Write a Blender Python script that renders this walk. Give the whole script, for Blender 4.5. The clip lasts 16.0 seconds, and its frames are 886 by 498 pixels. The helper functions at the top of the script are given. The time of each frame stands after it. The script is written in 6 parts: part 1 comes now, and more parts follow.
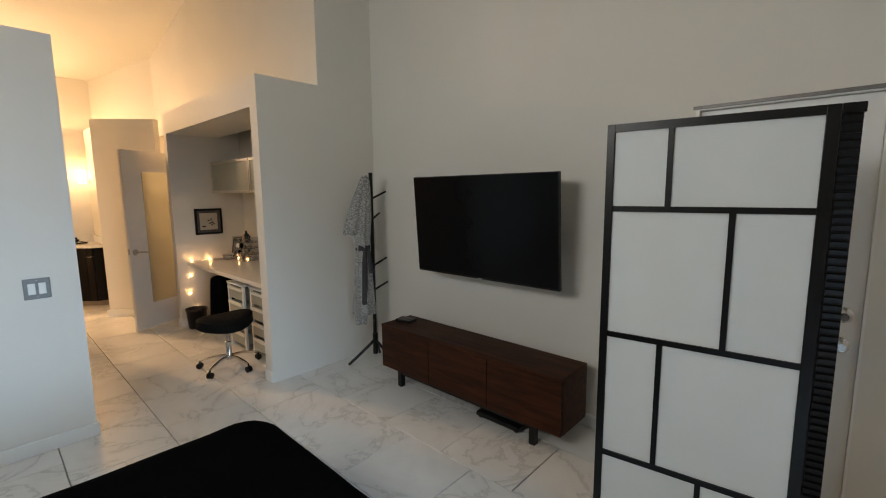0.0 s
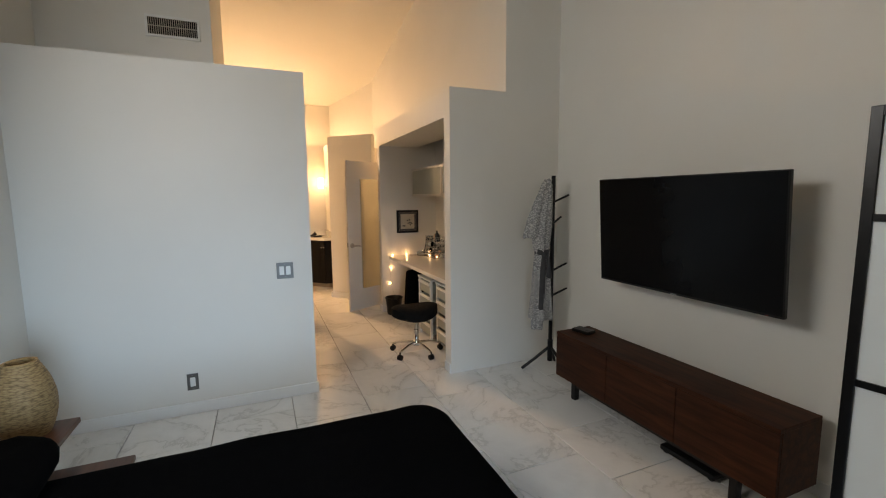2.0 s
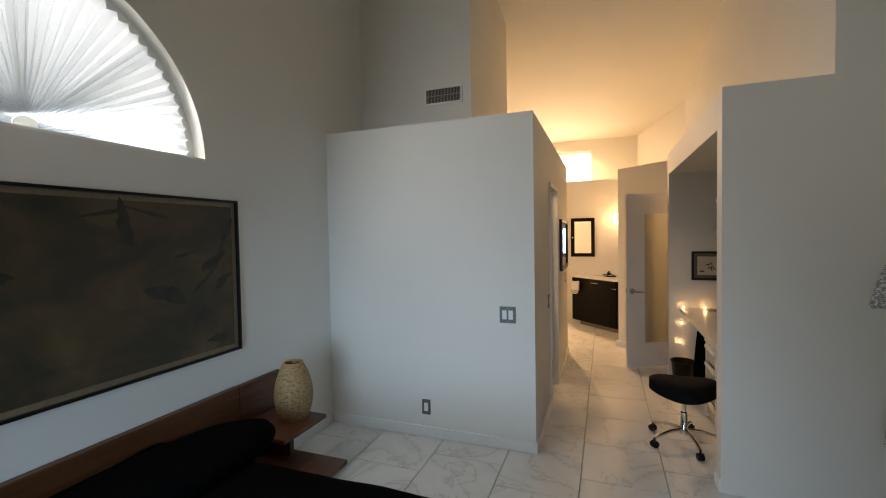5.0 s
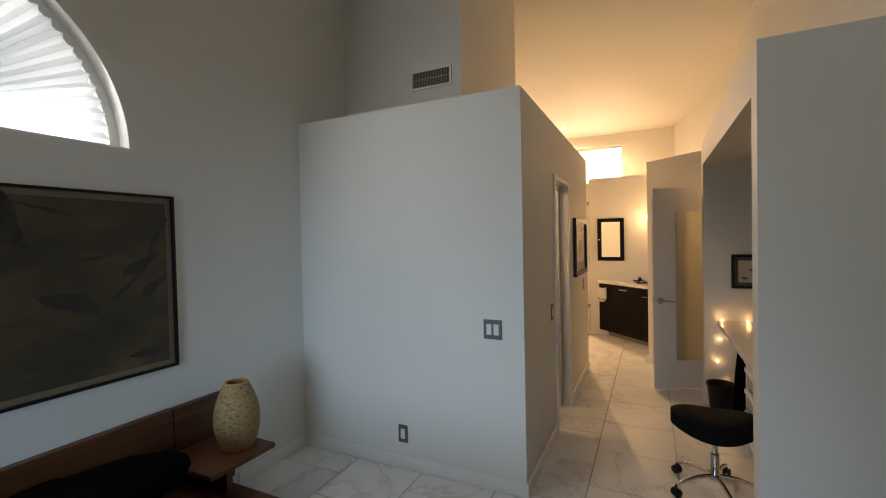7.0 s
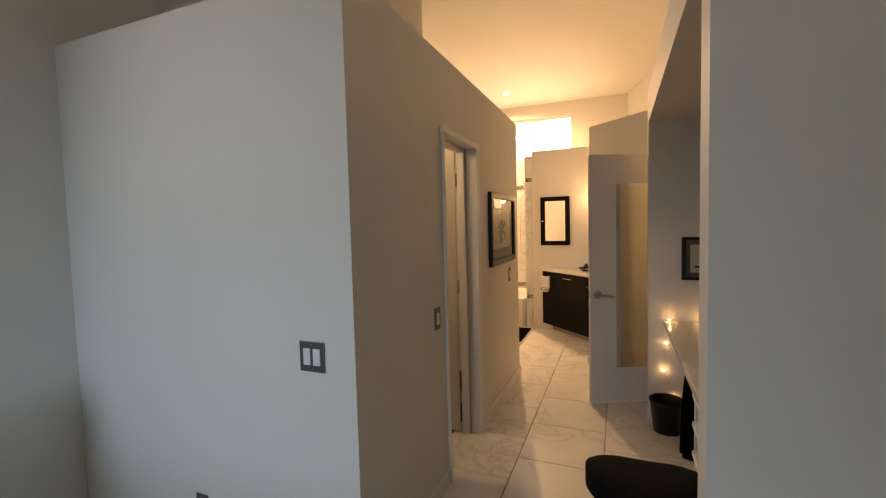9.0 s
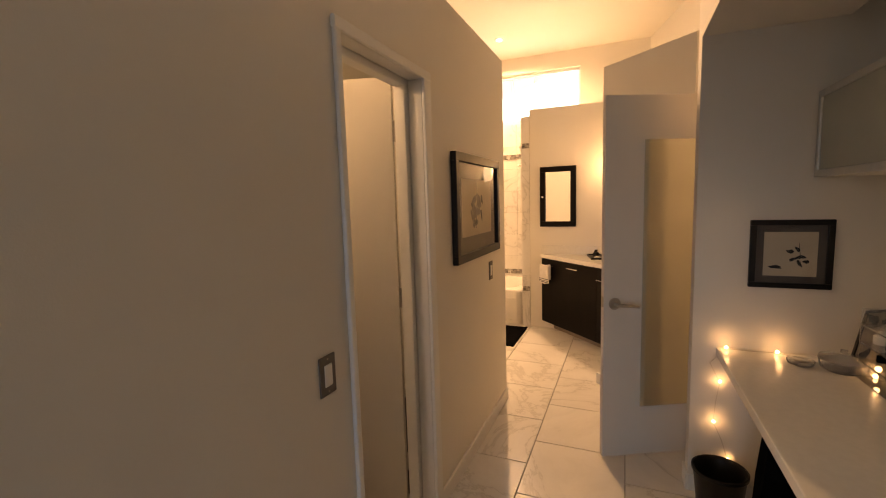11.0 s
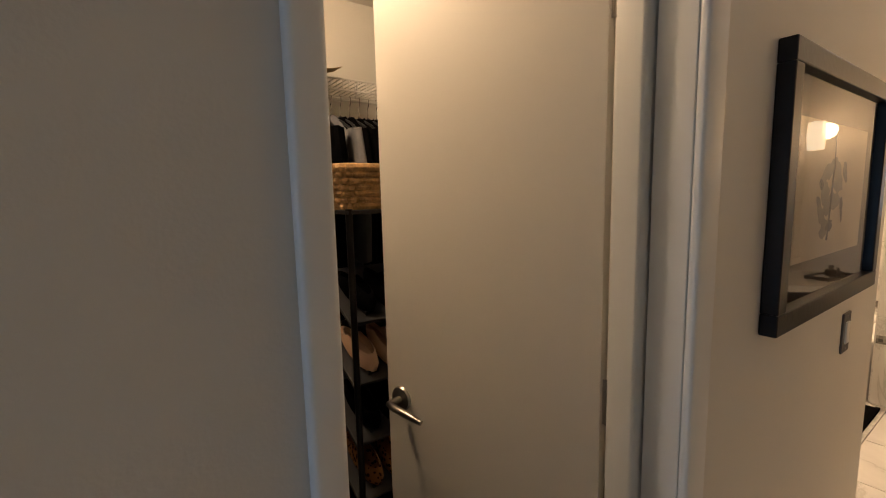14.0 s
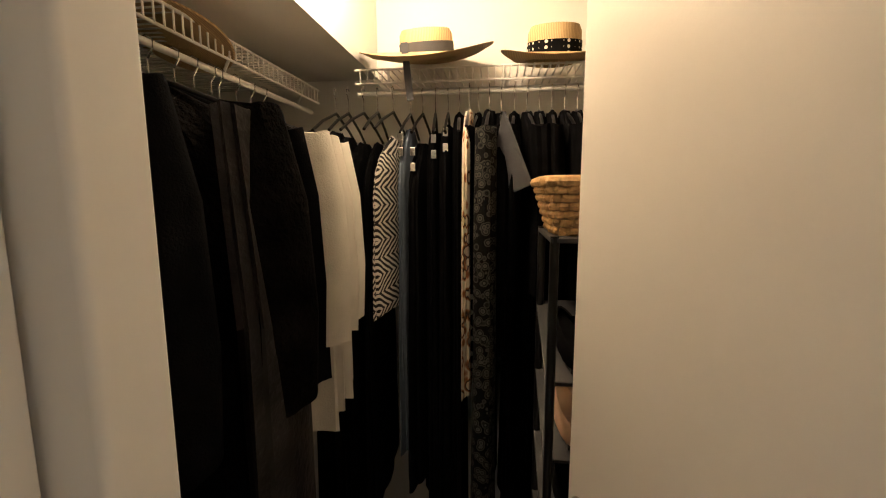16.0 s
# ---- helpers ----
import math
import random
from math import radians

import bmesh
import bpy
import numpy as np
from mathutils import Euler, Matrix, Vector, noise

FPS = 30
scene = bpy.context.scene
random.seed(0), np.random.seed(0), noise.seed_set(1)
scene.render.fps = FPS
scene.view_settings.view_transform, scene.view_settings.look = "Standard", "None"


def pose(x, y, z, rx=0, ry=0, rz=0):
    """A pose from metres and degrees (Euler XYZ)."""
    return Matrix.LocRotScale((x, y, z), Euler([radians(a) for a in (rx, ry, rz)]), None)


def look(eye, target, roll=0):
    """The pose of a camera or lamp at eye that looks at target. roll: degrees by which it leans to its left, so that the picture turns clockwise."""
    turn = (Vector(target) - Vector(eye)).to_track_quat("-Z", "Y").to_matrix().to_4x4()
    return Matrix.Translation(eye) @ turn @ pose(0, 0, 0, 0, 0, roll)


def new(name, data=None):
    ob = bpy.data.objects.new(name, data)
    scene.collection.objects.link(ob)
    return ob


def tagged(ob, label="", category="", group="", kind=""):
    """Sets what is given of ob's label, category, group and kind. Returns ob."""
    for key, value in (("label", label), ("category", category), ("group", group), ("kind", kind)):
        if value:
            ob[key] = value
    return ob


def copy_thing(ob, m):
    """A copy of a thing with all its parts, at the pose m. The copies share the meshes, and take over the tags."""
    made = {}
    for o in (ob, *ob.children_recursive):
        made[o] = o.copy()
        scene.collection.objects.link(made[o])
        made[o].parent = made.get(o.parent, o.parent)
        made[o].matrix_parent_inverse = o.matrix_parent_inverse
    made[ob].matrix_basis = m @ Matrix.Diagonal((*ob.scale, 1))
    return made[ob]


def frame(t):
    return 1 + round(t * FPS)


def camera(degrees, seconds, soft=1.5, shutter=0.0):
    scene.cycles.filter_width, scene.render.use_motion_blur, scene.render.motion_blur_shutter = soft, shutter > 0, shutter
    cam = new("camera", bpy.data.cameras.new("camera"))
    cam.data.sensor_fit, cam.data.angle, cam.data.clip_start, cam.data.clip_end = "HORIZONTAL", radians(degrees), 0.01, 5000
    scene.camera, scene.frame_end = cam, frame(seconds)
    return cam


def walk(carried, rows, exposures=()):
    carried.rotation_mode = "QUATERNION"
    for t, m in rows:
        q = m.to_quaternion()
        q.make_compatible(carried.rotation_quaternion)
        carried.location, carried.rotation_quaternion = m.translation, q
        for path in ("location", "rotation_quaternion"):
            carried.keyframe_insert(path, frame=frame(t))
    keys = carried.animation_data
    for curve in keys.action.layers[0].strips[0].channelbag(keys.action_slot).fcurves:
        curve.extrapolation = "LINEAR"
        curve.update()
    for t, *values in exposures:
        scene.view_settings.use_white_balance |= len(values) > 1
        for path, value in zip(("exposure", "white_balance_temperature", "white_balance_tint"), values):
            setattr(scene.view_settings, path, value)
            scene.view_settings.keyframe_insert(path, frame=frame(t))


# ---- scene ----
cam = camera(91.5, 16.0, soft=1.1)
PATH = [
    (0, (0.046, 0.159, 1.526), (-1.303, 1.612, 1.266), -0.5),
    (0.5, (0.044, 0.142, 1.539), (-1.456, 1.44, 1.281), -0.3),
    (1, (0.051, 0.127, 1.528), (-1.582, 1.254, 1.279), -0.5),
    (1.5, (0.073, 0.14, 1.512), (-1.673, 1.087, 1.275), -0.6),
    (2, (0.053, 0.205, 1.527), (-1.776, 0.977, 1.289), -0.5),
    (2.5, (-0.03, 0.314, 1.518), (-1.924, 0.918, 1.301), -0.7),
    (3, (-0.067, 0.468, 1.525), (-2.018, 0.857, 1.32), -0.7),
    (3.5, (-0.055, 0.637, 1.544), (-2.042, 0.743, 1.346), -0.9),
    (4, (-0.083, 0.776, 1.539), (-2.066, 0.577, 1.372), -0.9),
    (4.5, (-0.165, 0.927, 1.528), (-2.103, 0.442, 1.43), -0.6),
    (5, (-0.28, 1.017, 1.576), (-2.152, 0.315, 1.513), -1.0),
    (7.5, (-1.121, 1.319, 1.537), (-2.922, 0.449, 1.497), -1.2),
    (8, (-1.43, 1.423, 1.532), (-3.255, 0.606, 1.476), -1.4),
    (8.5, (-1.73, 1.46, 1.501), (-3.572, 0.685, 1.416), -1.4),
    (10.8, (-3.038, 1.396, 1.486), (-4.878, 0.641, 1.272), -1.7),
    (11, (-3.152, 1.358, 1.485), (-4.982, 0.58, 1.266), -1.7),
    (11.5, (-3.405, 1.267, 1.493), (-5.207, 0.428, 1.264), -1.6),
    (12, (-3.6, 1.14, 1.483), (-5.372, 0.242, 1.248), -1.7),
    (12.5, (-3.756, 1.019, 1.486), (-5.484, 0.044, 1.242), -1.6),
    (13, (-3.934, 0.964, 1.485), (-5.559, -0.174, 1.231), -1.7),
    (13.5, (-4.073, 0.921, 1.459), (-5.496, -0.461, 1.207), -1.9),
    (14, (-4.165, 0.880, 1.455), (-5.305, -0.745, 1.208), -1.3),
    (14.5, (-4.285, 0.755, 1.420), (-5.086, -1.062, 1.187), -0.3),
    (15, (-4.416, 0.688, 1.424), (-4.787, -1.263, 1.180), -0.4),
    (15.5, (-4.503, 0.657, 1.486), (-4.506, -1.324, 1.208), -0.2),
    (16, (-4.545, 0.664, 1.523), (-4.305, -1.304, 1.256), -0.2),
]
EXPOSURES = [
    (0, 0.08, 7850, 15), (2, 0.04, 8100, 17), (3, 0.02, 8100, 17), (4, -0.12, 8150, 17), (5, -0.25, 7700, 15), (8, -0.45, 7800, 15), (8.5, -0.45, 7900, 16), (11, -0.33, 8900, 25), (11.5, -0.30, 7100, 18), (12.2, -0.34, 5700, 13), (13.2, -0.38, 5620, 12), (14, -0.45, 6350, 14), (14.5, -0.18, 6600, 16), (14.8, 0.08, 6900, 20), (15.5, 0.1, 6500, 14), (16, 0.1, 6000, 10),
]
walk(cam, [(t, look(eye, target, roll)) for t, eye, target, roll in PATH], EXPOSURES)

# world: dim daylight sky outside
world = bpy.data.worlds.new("sky")
scene.world = world
world.use_nodes = True
wn = world.node_tree.nodes
sky = wn.new("ShaderNodeTexSky")
sky.sky_type, sky.sun_disc = "NISHITA", False
sky.sun_elevation, sky.sun_rotation = radians(35), radians(200)
world.node_tree.links.new(sky.outputs[0], wn["Background"].inputs[0])
wn["Background"].inputs[1].default_value = 0.12


def lamp(name, kind, m, energy, colour, **values):
    data = bpy.data.lights.new(name, kind)
    data.energy, data.color = energy, colour
    if "size" in values:
        data.shape, data.size, data.size_y = "RECTANGLE", values["size"], values["size_y"]
    if "radius" in values:
        data.shadow_soft_size = values["radius"]
    if "spread" in values:
        data.spread = radians(values["spread"])
    if "spot" in values:
        data.spot_size, data.spot_blend = radians(values["spot"]), 0.6
    ob = new(name, data)
    ob.matrix_basis = m
    return ob


WARM, BULB = (1.0, 0.62, 0.30), (1.0, 0.60, 0.28)
lamp("daylight_half_round", "AREA", look((-1.36, -1.15, 2.38), (-1.6, 2.0, 1.5)), 32, (0.80, 0.91, 1.0), size=1.3, size_y=0.6)
lamp("daylight_behind_shade", "AREA", look((-1.36, -1.75, 2.6), (-1.36, 2.0, 1.6)), 10, (0.86, 0.93, 1.0), size=1.5, size_y=1.0)
lamp("daylight_patio", "AREA", look((1.36, 0.50, 0.95), (-3.4, -0.45, -0.85)), 31, (0.36, 0.64, 1.0), size=1.2, size_y=1.7, spread=76)
lamp("daylight_bath", "AREA", look((-9.22, -0.1, 2.86), (-6.0, 0.2, 2.0)), 11, (1.0, 0.97, 0.92), size=1.7, size_y=0.55)
lamp("downlight_lamp", "SPOT", look((-8.60, -0.12, 3.42), (-7.93, -0.12, 0)), 380, (1.0, 0.66, 0.36), radius=0.04, spot=168)
lamp("sconce_lamp", "POINT", pose(-7.93, 1.17, 1.82), 3.2, BULB, radius=0.05)
lamp("closet_lamp", "POINT", pose(-4.26, -0.44, 2.31), 31, (1.0, 0.72, 0.44), radius=0.07)
lamp("side_room_lamp", "POINT", pose(-6.75, 2.15, 2.05), 18, WARM, radius=0.08)


# materials
def mat(name, colour, rough=0.5, metal=0.0, var=0.08, scale=6.0, bump=0.0, bump_scale=60.0, **more):
    m = bpy.data.materials.new(name)
    m.use_nodes = True
    nt = m.node_tree
    b = nt.nodes["Principled BSDF"]
    b.inputs["Roughness"].default_value, b.inputs["Metallic"].default_value = rough, metal
    b.inputs["Base Color"].default_value = (*colour, 1)
    co = nt.nodes.new("ShaderNodeTexCoord")
    if var:
        n1 = nt.nodes.new("ShaderNodeTexNoise")
        n1.inputs["Scale"].default_value, n1.inputs["Detail"].default_value = scale, 6
        r = nt.nodes.new("ShaderNodeValToRGB")
        r.color_ramp.elements[0].color = (*[c * (1 - var) for c in colour], 1)
        r.color_ramp.elements[1].color = (*[min(1, c * (1 + var)) for c in colour], 1)
        r.color_ramp.elements[0].position, r.color_ramp.elements[1].position = 0.3, 0.7
        nt.links.new(co.outputs["Object"], n1.inputs["Vector"])
        nt.links.new(n1.outputs["Fac"], r.inputs["Fac"])
        nt.links.new(r.outputs["Color"], b.inputs["Base Color"])
    if bump:
        n2 = nt.nodes.new("ShaderNodeTexNoise")
        n2.inputs["Scale"].default_value, n2.inputs["Detail"].default_value = bump_scale, 4
        bp = nt.nodes.new("ShaderNodeBump")
        bp.inputs["Strength"].default_value, bp.inputs["Distance"].default_value = bump, 0.01
        nt.links.new(co.outputs["Object"], n2.inputs["Vector"])
        nt.links.new(n2.outputs["Fac"], bp.inputs["Height"])
        nt.links.new(bp.outputs["Normal"], b.inputs["Normal"])
    for key, value in more.items():
        b.inputs[key.replace("_", " ")].default_value = value
    return m


def ramp_on(m, texture, stops, to="Base Color"):
    """Colours a material by a texture node's first output through a colour ramp."""
    nt = m.node_tree
    r = nt.nodes.new("ShaderNodeValToRGB")
    while len(r.color_ramp.elements) < len(stops):
        r.color_ramp.elements.new(0.5)
    for e, (p, c) in zip(r.color_ramp.elements, stops):
        e.position, e.color = p, (*c, 1)
    nt.links.new(texture, r.inputs["Fac"])
    nt.links.new(r.outputs["Color"], nt.nodes["Principled BSDF"].inputs[to])
    return r


def texture(m, kind, scale, stretch=(1, 1, 1), turn=(0, 0, 0), space="Object", **values):
    nt = m.node_tree
    t = nt.nodes.new(kind)
    mp = nt.nodes.new("ShaderNodeMapping")
    mp.inputs["Scale"].default_value, mp.inputs["Rotation"].default_value = stretch, turn
    co = nt.nodes.new("ShaderNodeTexCoord")
    nt.links.new(co.outputs[space], mp.inputs["Vector"])
    nt.links.new(mp.outputs["Vector"], t.inputs["Vector"])
    t.inputs["Scale"].default_value = scale
    for key, value in values.items():
        t.inputs[key].default_value = value
    return t


M_WALL = mat("wall_paint", (0.76, 0.735, 0.68), 0.6, var=0.03, scale=1.0, bump=0.05, bump_scale=260)
M_CEIL = mat("ceiling_paint", (0.80, 0.78, 0.72), 0.7, var=0.02, scale=1.0, bump=0.12, bump_scale=120)
M_TRIM = mat("trim_paint", (0.80, 0.80, 0.78), 0.35, var=0.02, scale=3)
M_DOOR = mat("door_paint", (0.74, 0.70, 0.64), 0.42, var=0.02, scale=2, bump=0.03, bump_scale=200)
M_GROUT = mat("grout", (0.42, 0.41, 0.39), 0.85, var=0.12, scale=20)
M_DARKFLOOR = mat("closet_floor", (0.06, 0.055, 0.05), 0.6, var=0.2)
M_BLACK = mat("black_lacquer", (0.006, 0.0055, 0.0055), 0.34, var=0.2, scale=20, bump=0.04, Specular_IOR_Level=0.3)
M_BEDDING = mat("black_bedding", (0.0018, 0.0018, 0.002), 0.95, var=0.3, scale=30, bump=0.25, bump_scale=250, Specular_IOR_Level=0.02)
M_CHROME = mat("chrome", (0.72, 0.71, 0.69), 0.14, 1.0, var=0.03)
M_NICKEL = mat("brushed_nickel", (0.45, 0.42, 0.38), 0.32, 1.0, var=0.06, scale=30)
M_WHITEPL = mat("white_plastic", (0.78, 0.78, 0.75), 0.35, var=0.02)
M_COUNTER = mat("white_counter", (0.78, 0.76, 0.71), 0.22, var=0.03, scale=40)

M_MARBLE = mat("marble_tile", (0.72, 0.71, 0.69), 0.24, var=0)
vein = texture(M_MARBLE, "ShaderNodeTexNoise", 1.15, Detail=9.0, Roughness=0.62, Distortion=0.9)
info = M_MARBLE.node_tree.nodes.new("ShaderNodeObjectInfo")
shift = M_MARBLE.node_tree.nodes.new("ShaderNodeVectorMath")
shift.operation = "MULTIPLY_ADD"
shift.inputs[0].default_value = (1, 1, 1)
co2 = M_MARBLE.node_tree.nodes.new("ShaderNodeTexCoord")
comb = M_MARBLE.node_tree.nodes.new("ShaderNodeCombineXYZ")
mul = M_MARBLE.node_tree.nodes.new("ShaderNodeMath")
mul.operation = "MULTIPLY"
mul.inputs[1].default_value = 40.0
lk = M_MARBLE.node_tree.links
lk.new(info.outputs["Random"], mul.inputs[0])
lk.new(mul.outputs[0], comb.inputs[0])
lk.new(mul.outputs[0], comb.inputs[2])
lk.new(co2.outputs["Object"], shift.inputs[0])
shift.inputs[1].default_value = (1, 1, 1)
lk.new(comb.outputs[0], shift.inputs[2])
lk.new(shift.outputs[0], vein.inputs["Vector"])
vramp = ramp_on(M_MARBLE, vein.outputs["Fac"], [(0.0, (0.70, 0.69, 0.67)), (0.40, (0.76, 0.75, 0.73)), (0.478, (0.70, 0.69, 0.67)), (0.494, (0.56, 0.55, 0.53)), (0.506, (0.72, 0.71, 0.69)), (0.60, (0.77, 0.76, 0.74)), (1.0, (0.70, 0.69, 0.67))])


def wood(name, dark, light, rough, along=(1, 1, 1), scale=3.0):
    m = mat(name, light, rough, var=0)
    t = texture(m, "ShaderNodeTexNoise", scale, stretch=along, Detail=7.0, Distortion=0.6)
    mid = [(a + b) / 2 for a, b in zip(dark, light)]
    ramp_on(m, t.outputs["Fac"], [(0.3, dark), (0.5, mid), (0.7, light)])
    return m


M_WALNUT = wood("walnut", (0.022, 0.0065, 0.0025), (0.068, 0.021, 0.008), 0.55, along=(1.5, 14, 14), scale=2.0)
M_WALNUT.node_tree.nodes["Principled BSDF"].inputs["Specular IOR Level"].default_value = 0.15
M_HEADWOOD = wood("headboard_wood", (0.065, 0.022, 0.008), (0.13, 0.048, 0.019), 0.42, along=(1.5, 14, 14), scale=2.0)
M_ESPRESSO = wood("espresso_wood", (0.0025, 0.002, 0.0018), (0.006, 0.004, 0.0035), 0.45, along=(10, 10, 1.5), scale=2.0)
M_ESPRESSO.node_tree.nodes["Principled BSDF"].inputs["Specular IOR Level"].default_value = 0.12


def glow(name, colour, strength):
    m = bpy.data.materials.new(name)
    m.use_nodes = True
    b = m.node_tree.nodes["Principled BSDF"]
    b.inputs["Base Color"].default_value = (*colour, 1)
    b.inputs["Emission Color"].default_value = (*colour, 1)
    b.inputs["Emission Strength"].default_value = strength
    return m


def glass(name, colour=(1, 1, 1), rough=0.0):
    m = bpy.data.materials.new(name)
    m.use_nodes = True
    b = m.node_tree.nodes["Principled BSDF"]
    b.inputs["Base Color"].default_value = (*colour, 1)
    b.inputs["Transmission Weight"].default_value = 1.0
    b.inputs["Roughness"].default_value = rough
    b.inputs["IOR"].default_value = 1.45
    return m


M_GLASS = glass("clear_glass")
M_DOORMIRROR = mat("door_mirror", (0.70, 0.71, 0.66), 0.10, 1.0, var=0.04, scale=2)
M_MIRROR = mat("mirror", (0.86, 0.87, 0.85), 0.02, 1.0, var=0)


# mesh helpers
def box(bm, x0, y0, z0, x1, y1, z1, bevel=0.0, m=None):
    g = bmesh.ops.create_cube(bm, size=1.0)
    vs = g["verts"]
    for v in vs:
        v.co = Vector((x0 + (v.co.x + 0.5) * (x1 - x0), y0 + (v.co.y + 0.5) * (y1 - y0), z0 + (v.co.z + 0.5) * (z1 - z0)))
    if bevel:
        es = list({e for v in vs for e in v.link_edges})
        r = bmesh.ops.bevel(bm, geom=es, offset=bevel, segments=2, affect="EDGES", profile=0.5)
        vs = list({v for f in r["faces"] for v in f.verts} | {v for v in vs if v.is_valid})
    if m:
        bmesh.ops.transform(bm, matrix=m, verts=[v for v in vs if v.is_valid])
    return vs


def tube(bm, points, radius, sides=10, closed=False, taper=None):
    """A round bar along points; taper gives each point's share of the radius."""
    pts = [Vector(p) for p in points]
    rings = []
    for i, p in enumerate(pts):
        a = pts[i - 1] if (i or closed) else p
        b = pts[(i + 1) % len(pts)] if (i < len(pts) - 1 or closed) else p
        d = (b - a).normalized()
        side = d.cross(Vector((0, 0, 1)))
        side = side.normalized() if side.length > 1e-3 else Vector((1, 0, 0))
        up = side.cross(d).normalized()
        r = radius * (taper[i] if taper else 1)
        rings.append([bm.verts.new(p + r * (math.cos(2 * math.pi * k / sides) * side + math.sin(2 * math.pi * k / sides) * up)) for k in range(sides)])
    for i in range(len(rings) if closed else len(rings) - 1):
        a, b = rings[i], rings[(i + 1) % len(rings)]
        for k in range(sides):
            bm.faces.new((a[k], a[(k + 1) % sides], b[(k + 1) % sides], b[k]))
    if not closed:
        bm.faces.new(rings[0][::-1])
        bm.faces.new(rings[-1])


def lathe(bm, profile, sides=32, centre=(0, 0, 0), cap=True):
    """Turns (radius, height) pairs about a standing axis."""
    c = Vector(centre)
    rings = []
    for r, h in profile:
        rings.append([bm.verts.new(c + Vector((r * math.cos(2 * math.pi * k / sides), r * math.sin(2 * math.pi * k / sides), h))) for k in range(sides)])
    for a, b in zip(rings, rings[1:]):
        for k in range(sides):
            bm.faces.new((a[k], a[(k + 1) % sides], b[(k + 1) % sides], b[k]))
    if cap:
        bm.faces.new(rings[0][::-1])
        bm.faces.new(rings[-1])


def slab(bm, outline, z0, z1):
    """An upright prism over a plan outline."""
    low = [bm.verts.new((x, y, z0)) for x, y in outline]
    high = [bm.verts.new((x, y, z1)) for x, y in outline]
    n = len(outline)
    bm.faces.new(low[::-1])
    bm.faces.new(high)
    for i in range(n):
        bm.faces.new((low[i], low[(i + 1) % n], high[(i + 1) % n], high[i]))


def finish(bm, name, material, smooth=False):
    bmesh.ops.recalc_face_normals(bm, faces=bm.faces)
    me = bpy.data.meshes.new(name)
    bm.to_mesh(me)
    bm.free()
    me.materials.append(material)
    if smooth:
        me.polygons.foreach_set("use_smooth", [True] * len(me.polygons))
        me.set_sharp_from_angle(angle=radians(40))
    return me


def part(name, bm, material, parent, label="", smooth=False):
    ob = new(name, finish(bm, name, material, smooth))
    ob.parent = parent
    if label:
        ob["label"] = label
    return ob


def thing(name, m, label, category, group=""):
    ob = new(name)
    ob.empty_display_size = 0.1
    ob.matrix_basis = m
    return tagged(ob, label, category, group)


def structure(name, bm, material, label, category="", smooth=False):
    return tagged(new(name, finish(bm, name, material, smooth)), label, category or name.split("_")[0], kind="structure")


def boxes(*rows, bevel=0.0):
    bm = bmesh.new()
    for r in rows:
        box(bm, *r, bevel=bevel)
    return bm


# the shell; ceiling slopes up from the bathroom to the bedroom
def ceil_z(x):
    return 3.37 + 0.188 * (x + 9.13)


HEAD_Y, TV_Y, HALL_Y, NICHE_Y, TOP = -1.17, 2.75, 0.55, 1.665, 2.44
PART_X, COL_X, BATH_X, BACK_X = -3.36, -3.245, -9.13, 1.4

bm = bmesh.new()
box(bm, -9.4, -1.6, -0.12, 2.4, 3.0, -0.012)
floor = structure("floor", bm, M_GROUT, "pale grouted floor under white marble tiles", "floor")

bm = bmesh.new()
slab(bm, [(-9.4, -1.6), (2.4, -1.6), (2.4, 3.0), (-9.4, 3.0)], 0, 0.1)
for v in bm.verts:
    v.co.z += ceil_z(v.co.x)
structure("ceiling", bm, M_CEIL, "white sloping plaster ceiling", "ceiling")

# wall behind the bed, with the half-round window opening
ARC_X, ARC_Z, ARC_R = -1.36, 2.035, 0.815
bm = bmesh.new()
y0, y1, hi = HEAD_Y - 0.14, HEAD_Y, 5.7
box(bm, -6.4, y0, 0, ARC_X - ARC_R, y1, hi)
box(bm, ARC_X + ARC_R, y0, 0, BACK_X, y1, hi)
box(bm, ARC_X - ARC_R, y0, 0, ARC_X + ARC_R, y1, ARC_Z)
steps = 40
arch = [(ARC_X + ARC_R * math.cos(math.pi * i / steps), ARC_Z + ARC_R * math.sin(math.pi * i / steps)) for i in range(steps + 1)]
for (xa, za), (xb, zb) in zip(arch, arch[1:]):
    q = [(xa, za), (xa, hi), (xb, hi), (xb, zb)]
    f = [bm.verts.new((x, y1, z)) for x, z in q]
    k = [bm.verts.new((x, y0, z)) for x, z in q]
    bm.faces.new(f)
    bm.faces.new(k[::-1])
    bm.faces.new((f[3], f[0], k[0], k[3]))
    bm.faces.new((f[1], f[2], k[2], k[1]))
bmesh.ops.remove_doubles(bm, verts=bm.verts, dist=0.0005)
structure("wall_headboard", bm, M_WALL, "tall white painted wall behind the bed with a half-round opening")

DOOR_L, DOOR_R, DOOR_T = -0.56, 0.155, 1.95
structure("wall_television", boxes((-3.36, TV_Y, 0, DOOR_L, TV_Y + 0.14, 5.7), (DOOR_R, TV_Y, 0, BACK_X, TV_Y + 0.14, 5.7), (DOOR_L, TV_Y, DOOR_T, DOOR_R, TV_Y + 0.14, 5.7)), M_WALL, "tall white painted wall behind the television")
